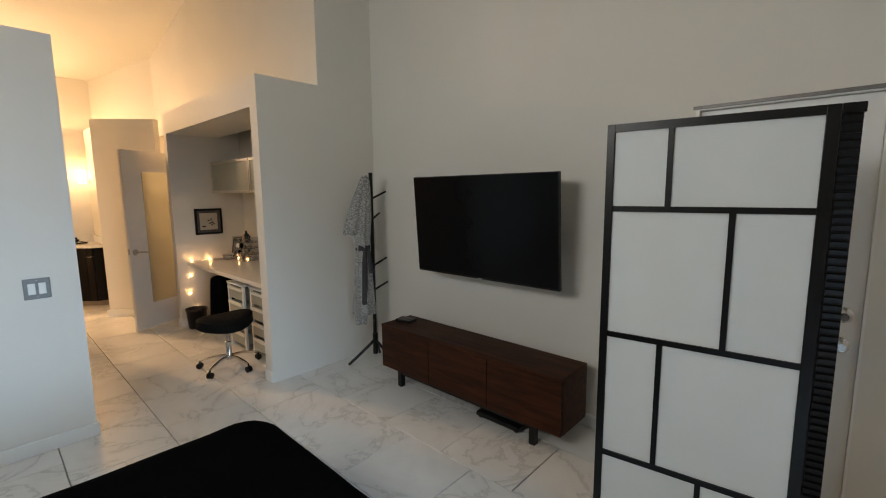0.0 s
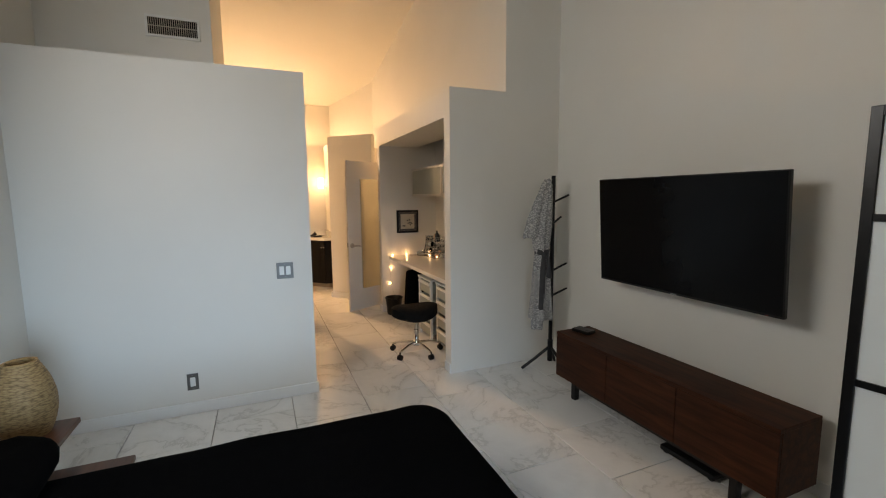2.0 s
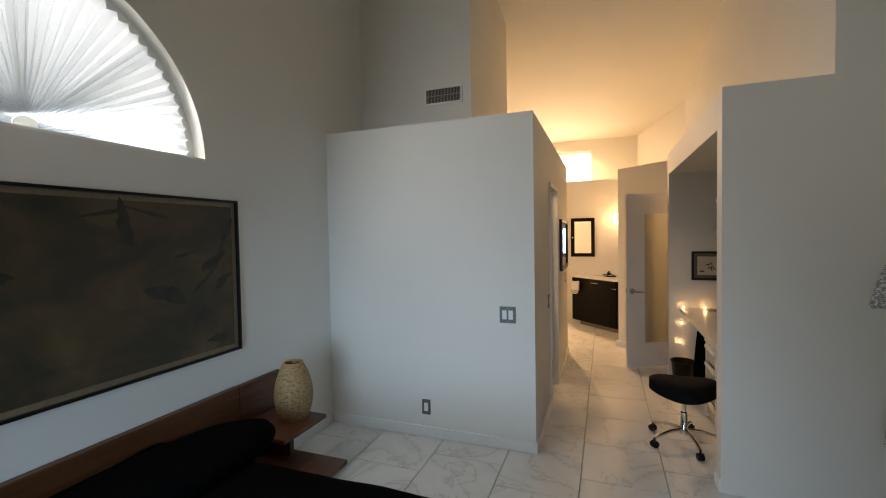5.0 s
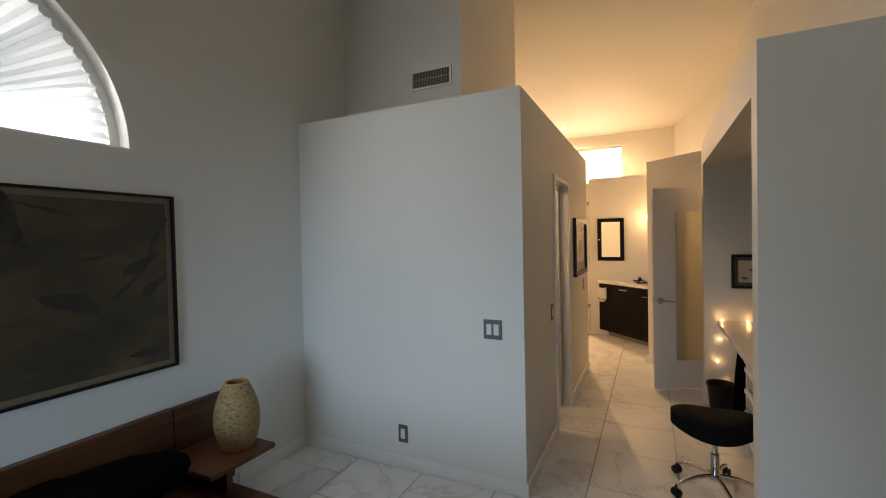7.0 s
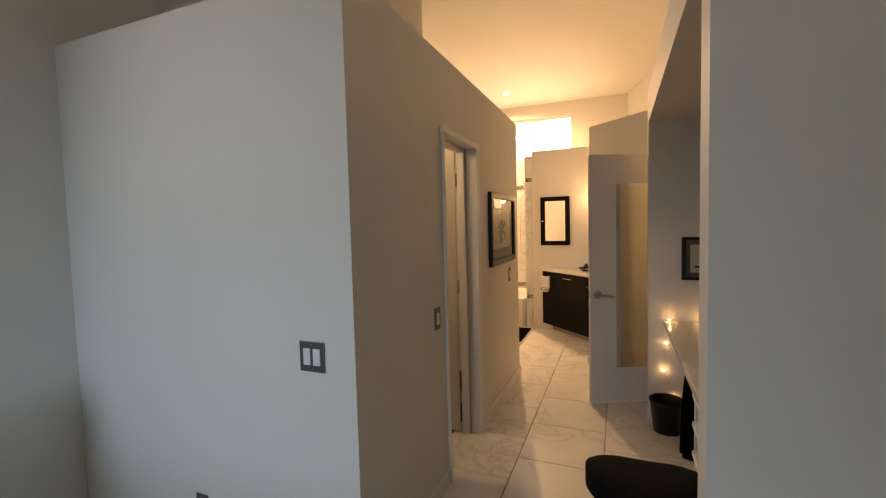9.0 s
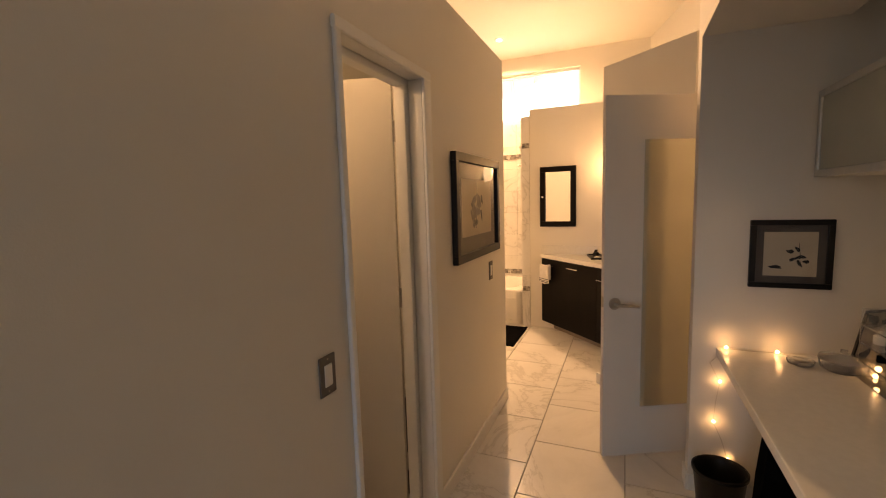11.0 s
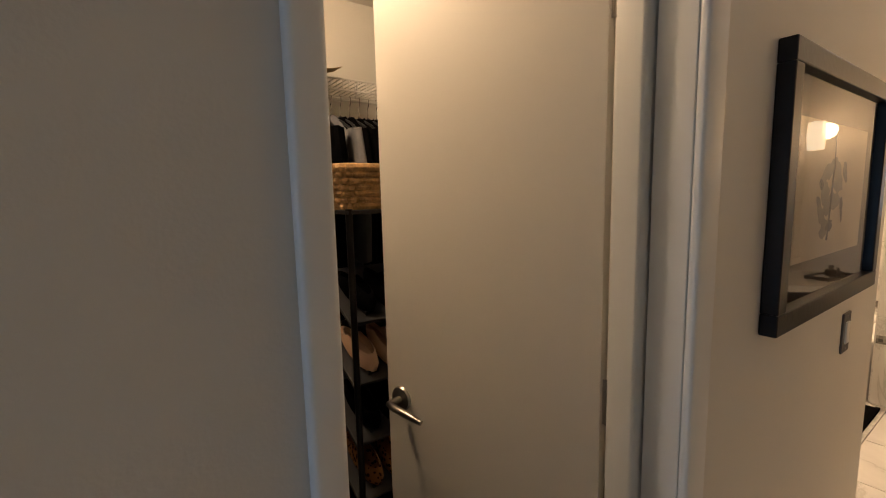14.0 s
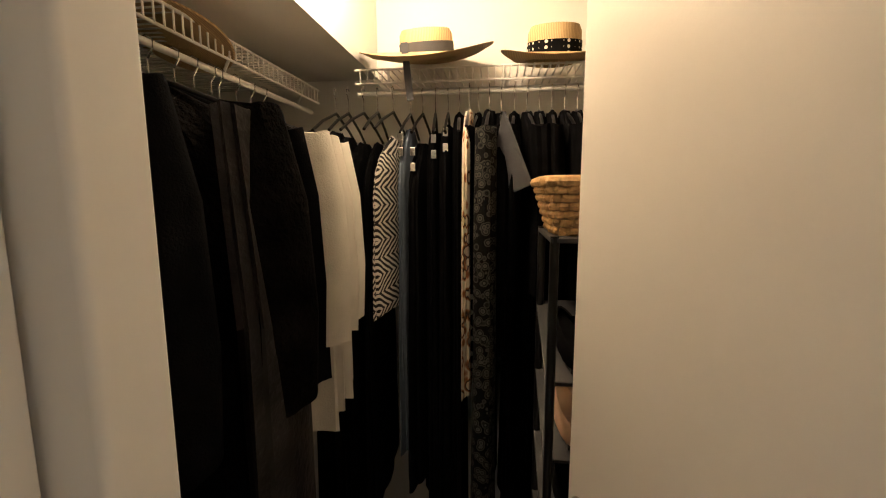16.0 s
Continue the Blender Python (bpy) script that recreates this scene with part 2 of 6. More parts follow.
# wall behind the walker, with a wide patio opening
structure("wall_back", boxes((BACK_X, -1.31, 0, BACK_X + 0.14, -0.15, 5.7), (BACK_X, 1.15, 0, BACK_X + 0.14, 2.89, 5.7), (BACK_X, -0.15, 1.9, BACK_X + 0.14, 1.15, 5.7)), M_WALL, "white painted wall with a wide patio opening")
structure("wall_partition", boxes((PART_X - 0.12, HEAD_Y, 0, PART_X, HALL_Y, TOP)), M_WALL, "low white painted partition wall with light switches")
CL_A, CL_B, CL_T = -4.272, -4.885, 2.025
structure("wall_hall", boxes((CL_A, HALL_Y - 0.125, 0, PART_X - 0.12, HALL_Y, TOP), (-6.2, HALL_Y - 0.125, 0, CL_B, HALL_Y, TOP), (CL_B, HALL_Y - 0.125, CL_T, CL_A, HALL_Y, TOP)), M_WALL, "white painted hallway wall with the closet doorway")
structure("wall_closet_end", boxes((-6.2, HEAD_Y, 0, -6.08, HALL_Y - 0.125, TOP)), M_WALL, "white painted end wall of the closet")
structure("closet_ceiling", boxes((-6.08, HEAD_Y, TOP - 0.05, PART_X - 0.12, HALL_Y - 0.125, TOP)), M_CEIL, "white flat ceiling of the closet", "ceiling")
structure("closet_soffit", boxes((-4.05, HEAD_Y, 1.985, PART_X - 0.12, HALL_Y - 0.125, TOP - 0.05)), M_WALL, "white boxed soffit along the closet wall", "wall")
structure("wall_duct", boxes((-5.45, HEAD_Y, TOP, -3.95, -0.07, 5.2)), M_WALL, "white boxed-in duct wall above the closet")

# column, desk niche and the tall wall above it
structure("wall_column", boxes((COL_X - 0.12, NICHE_Y, 0, COL_X, 2.19, 2.19), (COL_X - 0.12, 2.19, 0, COL_X, TV_Y, 5.2)), M_WALL, "white painted wall end beside the desk niche")
structure("niche_header", boxes((-5.5, NICHE_Y, 2.19, COL_X, 2.19, 2.415)), M_WALL, "white boxed header over the desk niche", "wall")
structure("niche_ceiling", boxes((-5.5, 2.19, 2.28, COL_X - 0.12, 2.45, 2.36)), M_WALL, "white niche ceiling", "ceiling")
structure("wall_niche_back", boxes((-5.5, 2.45, 0, COL_X - 0.12, 2.57, 2.36)), M_WALL, "white painted back wall of the desk niche")
structure("wall_niche_end", boxes((-5.6, NICHE_Y, 0, -5.5, 2.57, 2.415)), M_WALL, "white painted end wall of the desk niche")
structure("wall_upper_hall", boxes((-7.9, 2.19, 2.415, COL_X - 0.12, 2.31, 5.2)), M_WALL, "tall white wall above the desk niche")
structure("wall_side_room", boxes((-7.9, 2.57, 0, -5.5, 2.69, 2.6)), M_WALL, "white painted wall beyond the hall door")

# bathroom
bm = bmesh.new()
slab(bm, [(-6.70, 1.19), (-6.77, 1.27), (-6.27, 1.80), (-6.20, 1.73)], 0, TOP)
structure("wall_angled", bm, M_WALL, "low white painted wall set at an angle")
structure("wall_angled_return", boxes((-8.09, 1.32, 0, -6.70, 1.42, TOP)), M_WALL, "white painted wall beside the vanity")
structure("wall_mirror", boxes((-9.0, 0.35, 0, -8.09, 1.42, 2.47)), M_WALL, "low white painted bathroom wall behind the vanity")
W2 = (-1.0, 0.80, 2.54, 3.16)
structure("wall_bath_window", boxes((BATH_X - 0.14, -1.6, 0, BATH_X, W2[0], 3.5), (BATH_X - 0.14, W2[1], 0, BATH_X, 2.7, 3.5), (BATH_X - 0.14, W2[0], 0, BATH_X, W2[1], W2[2]), (BATH_X - 0.14, W2[0], W2[3], BATH_X, W2[1], 3.5)), M_WALL, "white bathroom wall with a high window")
structure("wall_bath_left", boxes((BATH_X, -1.6, 0, -6.4, -1.5, 4.2)), M_WALL, "white painted bathroom wall")
structure("wall_bath_link", boxes((-6.4, -1.5, 0, -6.3, HEAD_Y - 0.14, 4.2), (-6.4, HEAD_Y - 0.14, TOP, -5.45, HEAD_Y, 4.4)), M_WALL, "white painted bathroom wall return")
bm = bmesh.new()
slab(bm, [(-9.13, 1.60), (-9.13, 1.75), (-7.9, 2.31), (-7.9, 2.19)], 0, 4.0)
structure("wall_bath_angled", bm, M_WALL, "tall white painted bathroom wall at an angle")

# more materials
M_PAPER = mat("art_paper", (0.62, 0.54, 0.42), 0.8, var=0.06, scale=8)
M_MATBOARD = mat("grey_mat_board", (0.11, 0.095, 0.085), 0.85, var=0.08, scale=20)
M_INK = mat("ink", (0.03, 0.03, 0.03), 0.8, var=0.3, scale=25)
M_INKGREY = mat("grey_ink_wash", (0.20, 0.18, 0.16), 0.8, var=0.3, scale=18)
M_GOLDLINE = mat("tan_border", (0.20, 0.15, 0.09), 0.6, var=0.15, scale=30)
M_FABRIC = mat("black_cloth", (0.003, 0.003, 0.0034), 0.9, var=0.35, scale=25, bump=0.3, bump_scale=300, Specular_IOR_Level=0.01)
M_CHAIRSEAT = mat("black_upholstery", (0.005, 0.005, 0.005), 0.85, var=0.3, scale=30, bump=0.2, bump_scale=250, Specular_IOR_Level=0.12)
M_STRAW = mat("straw", (0.52, 0.36, 0.17), 0.7, var=0)
straw_wave = texture(M_STRAW, "ShaderNodeTexWave", 60.0, Distortion=2.0)
ramp_on(M_STRAW, straw_wave.outputs["Fac"], [(0.0, (0.36, 0.23, 0.10)), (1.0, (0.58, 0.41, 0.20))])
M_RATTAN = mat("rattan", (0.45, 0.27, 0.11), 0.6, var=0.35, scale=50, bump=0.5, bump_scale=120)
M_WIRE = mat("white_coated_wire", (0.70, 0.68, 0.64), 0.35, var=0.03)
M_CLEAR = mat("clear_acrylic", (0.9, 0.9, 0.9), 0.06, var=0, Transmission_Weight=0.9, IOR=1.3)
M_FROST = mat("frosted_glass", (0.34, 0.36, 0.32), 0.35, var=0.06, scale=3)
M_ALU = mat("aluminium", (0.62, 0.60, 0.56), 0.3, 1.0, var=0.05, scale=20)
M_SHOJI = mat("shoji_paper", (0.74, 0.76, 0.74), 0.75, var=0.03, scale=3)
M_TOWEL = mat("white_towel", (0.80, 0.78, 0.74), 0.95, var=0.04, scale=40, bump=0.6, bump_scale=300)
M_TUB = mat("tub_enamel", (0.82, 0.81, 0.78), 0.12, var=0.01)
M_TAN = mat("toe_kick", (0.30, 0.24, 0.18), 0.45, var=0.1, scale=10)
M_RED = mat("red_leather", (0.35, 0.03, 0.02), 0.4, var=0.1)
M_BEIGE = mat("beige_leather", (0.58, 0.38, 0.26), 0.4, var=0.08)
M_BULB = glow("bulb", (1.0, 0.62, 0.28), 25.0)
M_SHADE = glow("lit_glass_shade", (1.0, 0.80, 0.52), 4.5)
M_DOWN = glow("lit_lens", (1.0, 0.86, 0.66), 8.0)
M_OUTSIDE = glow("bright_outdoors", (0.90, 0.96, 1.0), 0.9)
M_PLATE = mat("dull_metal_plate", (0.16, 0.15, 0.14), 0.45, 0.6, var=0.1, scale=40)

M_PLEAT = bpy.data.materials.new("pleated_fabric")
M_PLEAT.use_nodes = True
pn = M_PLEAT.node_tree
pn.nodes["Principled BSDF"].inputs["Base Color"].default_value = (0.82, 0.85, 0.88, 1)
pn.nodes["Principled BSDF"].inputs["Roughness"].default_value = 0.9
trans = pn.nodes.new("ShaderNodeBsdfTranslucent")
trans.inputs["Color"].default_value = (0.86, 0.90, 0.94, 1)
blend = pn.nodes.new("ShaderNodeMixShader")
blend.inputs[0].default_value = 0.6
pn.links.new(pn.nodes["Principled BSDF"].outputs[0], blend.inputs[1])
pn.links.new(trans.outputs[0], blend.inputs[2])
pn.links.new(blend.outputs[0], pn.nodes["Material Output"].inputs["Surface"])

# darker than the pleats, so the added ribs read as shaded fold lines
M_FOLD = mat("fold_shading", (0.62, 0.66, 0.70), 0.9, var=0.05)
M_PAINTING = mat("dark_painting", (0.05, 0.035, 0.02), 0.55, var=0)
pt = texture(M_PAINTING, "ShaderNodeTexNoise", 2.6, stretch=(1.0, 1.0, 1.5), Detail=9.0, Distortion=0.7)
ramp_on(M_PAINTING, pt.outputs["Fac"], [(0.25, (0.020, 0.021, 0.016)), (0.45, (0.050, 0.038, 0.022)), (0.58, (0.085, 0.056, 0.028)), (0.75, (0.135, 0.095, 0.045))])


def patterned(name, kind, scale, stops, stretch=(1, 1, 1), rough=0.85, **values):
    m = mat(name, stops[0][1], rough, var=0, bump=0.2, bump_scale=250, Specular_IOR_Level=0.08)
    t = texture(m, kind, scale, stretch=stretch, **values)
    out = t.outputs["Distance"] if kind == "ShaderNodeTexVoronoi" else t.outputs["Fac"]
    r = ramp_on(m, out, stops)
    r.color_ramp.interpolation = "CONSTANT" if len(stops) == 2 else "LINEAR"
    return m


BLK, WHT = (0.004, 0.004, 0.0045), (0.72, 0.68, 0.60)
M_DOTS = patterned("dotted_cloth", "ShaderNodeTexVoronoi", 22.0, [(0.0, WHT), (0.22, BLK)], Randomness=0.25)
M_BIGDOTS = patterned("polka_ribbon", "ShaderNodeTexVoronoi", 55.0, [(0.0, WHT), (0.30, BLK)], Randomness=0.0)
M_FLORAL = patterned("floral_cloth", "ShaderNodeTexVoronoi", 24.0, [(0.0, (0.62, 0.50, 0.38)), (0.34, (0.70, 0.60, 0.46)), (0.40, (0.02, 0.02, 0.03)), (0.52, (0.38, 0.16, 0.06)), (0.6, (0.70, 0.62, 0.50))])
M_TRIMPAT = patterned("embroidered_cloth", "ShaderNodeTexVoronoi", 45.0, [(0.0, BLK), (0.30, (0.07, 0.068, 0.058)), (0.36, BLK), (0.55, (0.05, 0.048, 0.042)), (0.6, BLK)])
M_ROBE = patterned("robe_cloth", "ShaderNodeTexVoronoi", 120.0, [(0.0, (0.56, 0.56, 0.54)), (0.45, (0.24, 0.24, 0.245))], stretch=(0.45, 0.45, 1.6), Randomness=0.9)
M_FUR = mat("dark_fur", (0.0035, 0.003, 0.0028), 0.95, var=0.7, scale=14, bump=1.0, bump_scale=90, Specular_IOR_Level=0.01)
M_SHEEN = mat("dusky_satin", (0.016, 0.013, 0.013), 0.5, var=0.5, scale=9, bump=0.5, bump_scale=60, Specular_IOR_Level=0.2)
M_WHITECLOTH = mat("cream_cloth", (0.66, 0.62, 0.54), 0.85, var=0.06, scale=12, bump=0.3, bump_scale=250)
M_LACE = patterned("cream_dotted_cloth", "ShaderNodeTexVoronoi", 30.0, [(0.0, (0.50, 0.47, 0.40)), (0.3, (0.66, 0.62, 0.54))], Randomness=0.1)
M_GREYCLOTH = mat("grey_cloth", (0.12, 0.12, 0.13), 0.85, var=0.1, scale=30, bump=0.3, bump_scale=250)
M_SLATE = mat("charcoal_cloth", (0.045, 0.045, 0.05), 0.85, var=0.1, scale=30, bump=0.3, bump_scale=250)
M_BLUECLOTH = mat("slate_cloth", (0.06, 0.08, 0.11), 0.85, var=0.2, scale=30)
M_LEOPARD = patterned("leopard_print", "ShaderNodeTexVoronoi", 60.0, [(0.0, (0.03, 0.015, 0.01)), (0.35, (0.28, 0.13, 0.05))])

# zigzag cloth: stripes folded along the height
M_ZIG = mat("zigzag_cloth", WHT, 0.8, var=0)
zt = M_ZIG.node_tree
zc = zt.nodes.new("ShaderNodeTexCoord")
zs = zt.nodes.new("ShaderNodeSeparateXYZ")
zt.links.new(zc.outputs["Object"], zs.inputs[0])


def maths(nt, op, a, b=None):
    n = nt.nodes.new("ShaderNodeMath")
    n.operation = op
    for i, v in enumerate((a, b)):
        if v is None:
            continue
        if isinstance(v, (int, float)):
            n.inputs[i].default_value = v
        else:
            nt.links.new(v, n.inputs[i])
    return n.outputs[0]


pong = maths(zt, "PINGPONG", zs.outputs[2], 0.055)
slant = maths(zt, "ADD", maths(zt, "PINGPONG", zs.outputs[1], 0.022), maths(zt, "ADD", pong, maths(zt, "MULTIPLY", zs.outputs[0], 0.5)))
saw = maths(zt, "FRACT", maths(zt, "MULTIPLY", slant, 52.0))
zr = zt.nodes.new("ShaderNodeValToRGB")
zr.color_ramp.interpolation = "CONSTANT"
zr.color_ramp.elements[0].color, zr.color_ramp.elements[1].color = (*BLK, 1), (*WHT, 1)
zr.color_ramp.elements[1].position = 0.5
zt.links.new(saw, zr.inputs["Fac"])
zt.links.new(zr.outputs["Color"], zt.nodes["Principled BSDF"].inputs["Base Color"])


# skirting
def skirting(name, rows):
    structure(name, boxes(*rows, bevel=0.004), M_TRIM, "white painted skirting board", "baseboard")


SK = 0.085
skirting("baseboard_partition", [(PART_X, HEAD_Y, 0, PART_X + 0.014, HALL_Y + 0.014, SK)])
skirting("baseboard_headboard", [(PART_X + 0.014, HEAD_Y, 0, -2.75, HEAD_Y + 0.014, SK)])
skirting("baseboard_hall", [(-4.24, HALL_Y, 0, PART_X, HALL_Y + 0.014, SK), (-6.2, HALL_Y, 0, -4.935, HALL_Y + 0.014, SK)])
skirting("baseboard_column", [(COL_X - 0.12, NICHE_Y - 0.012, 0, COL_X, NICHE_Y, SK)])
skirting("baseboard_niche_end", [(-5.61, NICHE_Y - 0.012, 0, -5.488, NICHE_Y, SK), (-5.5, NICHE_Y, 0, -5.488, 2.45, SK)])
skirting("baseboard_television", [(COL_X, TV_Y - 0.014, 0, DOOR_L - 0.06, TV_Y, SK)])
bm = bmesh.new()
slab(bm, [(-6.70, 1.175), (-6.685, 1.16), (-6.18, 1.705), (-6.195, 1.72)], 0, SK)
structure("baseboard_angled", bm, M_TRIM, "white painted skirting board", "baseboard")


# closet doorway: casing and open door
closet_way = tagged(new("closet_doorway"), "white painted closet door frame with rounded stops", "door frame", kind="structure")
JA, JB, JT = -4.288, -4.868, 2.005


def round_bar(bm, x0, y0, z0, x1, y1, z1, r, axis):
    """A bar with softly rounded long edges; axis is the way it runs."""
    vs = box(bm, x0, y0, z0, x1, y1, z1)
    es = [e for e in {e for v in vs for e in v.link_edges} if abs((e.verts[0].co - e.verts[1].co).normalized()[axis]) > 0.9]
    bmesh.ops.bevel(bm, geom=es, offset=r, segments=5, affect="EDGES", profile=0.5)


for rows, name in (
    (((JA, 0.466, 0, CL_A, HALL_Y, JT, 2), (CL_B, 0.487, 0, JB, HALL_Y, JT, 2), (CL_B, 0.487, JT, CL_A, HALL_Y, CL_T, 0)), "jamb"),
    (((-4.326, 0.405, 0, CL_A, 0.462, JT - 0.024, 2), (CL_B, 0.428, 0, JB + 0.026, 0.482, JT - 0.024, 2), (CL_B, 0.428, JT - 0.024, CL_A, 0.482, CL_T, 0)), "door_stop"),
    (((JA, HALL_Y, 0, -4.258, HALL_Y + 0.016, JT, 2), (-4.935, HALL_Y, 0, JB, HALL_Y + 0.016, JT, 2), (-4.935, HALL_Y, JT, -4.258, HALL_Y + 0.016, 2.042, 0)), "casing"),
):
    for x0, y0, z0, x1, y1, z1, axis in rows:
        bm = bmesh.new()
        round_bar(bm, x0, y0, z0, x1, y1, z1, 0.006 if name == "casing" else 0.006 if name == "door_stop" else 0.002, axis)
        part(name, bm, M_TRIM, closet_way, "", True)


def lever(parent, x, y, z, side, reach):
    """A round rose with a lever; side is the way it stands off the door, reach the way the lever points."""
    bm = bmesh.new()
    lathe(bm, [(0.033, 0), (0.034, 0.004), (0.031, 0.009), (0.014, 0.012)], 24)
    turn = pose(x, y, z, -90 * side, 0, 0)
    bmesh.ops.transform(bm, matrix=turn, verts=bm.verts)
    rose = part("rose", bm, M_NICKEL, parent, "brushed nickel rose", True)
    bm = bmesh.new()
    s = side * 0.05
    tube(bm, [(x, y, z), (x, y + s, z), (x + reach * 0.02, y + s * 1.1, z), (x + reach * 0.07, y + s * 1.12, z - 0.004), (x + reach * 0.115, y + s, z - 0.014)], 0.0095, 12, taper=[1, 1, 1.05, 1, 0.75])
    part("lever", bm, M_NICKEL, rose, "brushed nickel lever handle", True)


def hall_door(name, hinge, latch, top, label):
    """A flush door between two plan points."""
    d = Vector((latch[0] - hinge[0], latch[1] - hinge[1], 0))
    t = thing(name, pose(hinge[0], hinge[1], 0, 0, 0, math.degrees(math.atan2(d.y, d.x))), label, "door")
    part("leaf", boxes((0, -0.0175, 0.012, d.length, 0.0175, top), bevel=0.002), M_DOOR, t)
    for z in (0.25, 1.05, 1.80):
        bm = bmesh.new()
        tube(bm, [(-0.010, 0.004, z - 0.045), (-0.010, 0.004, z + 0.045)], 0.006, 10)
        box(bm, -0.024, 0.003, z - 0.045, 0.0, 0.006, z + 0.045)
        part("hinge", bm, M_NICKEL, t, "brushed nickel hinge", True)
    part("latch_plate", boxes((d.length - 0.001, -0.012, 0.88, d.length + 0.0015, 0.012, 0.94)), M_NICKEL, t, "brushed nickel latch plate")
    return t, d.length


cd, w = hall_door("closet_door", (-4.874, 0.402), (-4.716, -0.171), 2.03, "flush off-white closet door standing open into the closet")
lever(cd, w - 0.055, 0.0175, 0.905, 1, -1)
bm = bmesh.new()
lathe(bm, [(0.012, 0), (0.012, 0.03), (0.009, 0.034)], 16)
bmesh.ops.transform(bm, matrix=pose(0.26, 0.0175, 2.0, -90), verts=bm.verts)
part("bumper", bm, M_TAN, cd, "brown rubber bumper", True)

bd, w = hall_door("hall_door", (-5.99, 1.925), (-5.637, 1.247), 2.01, "flush grey-white door standing open with a narrow mirror")
lever(bd, w - 0.06, 0.0175, 0.90, 1, -1)
part("mirror", boxes((w - 0.535, 0.0175, 0.30, w - 0.215, 0.0235, 1.78), bevel=0.001), M_DOORMIRROR, bd, "long frameless mirror on the door")


# switches, sockets and the air vent
def wall_plate(name, m, width, rockers, plate, label):
    """A wall plate facing along its own +y."""
    t = thing(name, m, label, "wall plate")
    part("plate", boxes((-width / 2, 0, -0.06, width / 2, 0.006, 0.06), bevel=0.0025), plate, t)
    for i in range(rockers):
        x = (i - (rockers - 1) / 2) * 0.046
        part("rocker", boxes((x - 0.0165, 0.0045, -0.033, x + 0.0165, 0.0095, 0.033), bevel=0.002), M_WHITEPL, t, "white rocker")
    for z in (-0.049, 0.049):
        bm = bmesh.new()
        lathe(bm, [(0.0028, 0), (0.0028, 0.0015)], 10)
        bmesh.ops.transform(bm, matrix=pose(0, 0.0055, z, -90), verts=bm.verts)
        part("screw", bm, M_NICKEL, t)
    return t


wall_plate("light_switch", pose(PART_X, 0.355, 0.992, 0, 0, -90), 0.118, 2, M_PLATE, "brushed metal double light switch on the white partition")
wall_plate("wall_socket", pose(PART_X, -0.30, 0.236, 0, 0, -90), 0.072, 1, M_PLATE, "brushed metal wall socket low on the partition")
wall_plate("light_switch", pose(-4.145, HALL_Y, 0.985, 0, 0, 0), 0.072, 1, M_PLATE, "brushed metal single light switch beside the closet doorway")
wall_plate("light_switch", pose(-5.83, HALL_Y, 1.03, 0, 0, 0), 0.072, 1, M_PLATE, "brushed metal single light switch below the hall picture")

vent = thing("air_vent", pose(-3.95, -0.33, 2.83), "grey metal air vent high on the white wall", "air vent")
part("backing", boxes((0.0, -0.165, -0.065, 0.003, 0.165, 0.065)), M_BLACK, vent)
part("frame", boxes((0, -0.18, 0.06, 0.012, 0.18, 0.078), (0, -0.18, -0.078, 0.012, 0.18, -0.06), (0, -0.18, -0.06, 0.012, -0.163, 0.06), (0, 0.163, -0.06, 0.012, 0.18, 0.06)), M_WHITEPL, vent)
slat_bm = bmesh.new()
box(slat_bm, 0.002, -0.002, -0.06, 0.011, 0.002, 0.06)
slat = part("slat", slat_bm, M_ALU, vent)
slat.location = (0, -0.154, 0)
for i in range(1, 23):
    o = slat.copy()
    scene.collection.objects.link(o)
    o.location = (0, -0.154 + 0.014 * i, 0)
part("crossbar", boxes((0.010, -0.163, -0.003, 0.0125, 0.163, 0.003)), M_ALU, vent)


# half-round window with its pleated fan shade
win = tagged(new("window_1"), "half-round window with a white pleated fan shade", "window", kind="structure")
steps = 48


def ring(r0, r1, y0, y1, cx=ARC_X, cz=ARC_Z):
    bm = bmesh.new()
    rows = []
    for i in range(steps + 1):
        a = math.pi * i / steps
        c, s = math.cos(a), math.sin(a)
        rows.append([bm.verts.new((cx + r * c, y, cz + r * s)) for r, y in ((r0, y0), (r1, y0), (r1, y1), (r0, y1))])
    for p, q in zip(rows, rows[1:]):
        for k in range(4):
            bm.faces.new((p[k], p[(k + 1) % 4], q[(k + 1) % 4], q[k]))
    bm.faces.new(rows[0])
    bm.faces.new(rows[-1][::-1])
    return bm


part("window_frame", ring(ARC_R - 0.045, ARC_R - 0.001, HEAD_Y - 0.125, HEAD_Y - 0.085), M_TRIM, win, "white window frame")
part("window_sill", boxes((ARC_X - ARC_R + 0.002, HEAD_Y - 0.138, ARC_Z, ARC_X + ARC_R - 0.002, HEAD_Y - 0.002, ARC_Z + 0.012)), M_TRIM, win, "white sill")
for a in (45, 90, 135):
    bm = bmesh.new()
    c, s = math.cos(radians(a)), math.sin(radians(a))
    tube(bm, [(ARC_X + 0.05 * c, HEAD_Y - 0.10, ARC_Z + 0.05 * s + 0.012), (ARC_X + (ARC_R - 0.04) * c, HEAD_Y - 0.10, ARC_Z + (ARC_R - 0.04) * s)], 0.012, 8)
    part("glazing_bar", bm, M_TRIM, win)
bm = bmesh.new()
rng = random.Random(4)
n = 76
hub = ARC_Z + 0.02
inner, outer = [], []
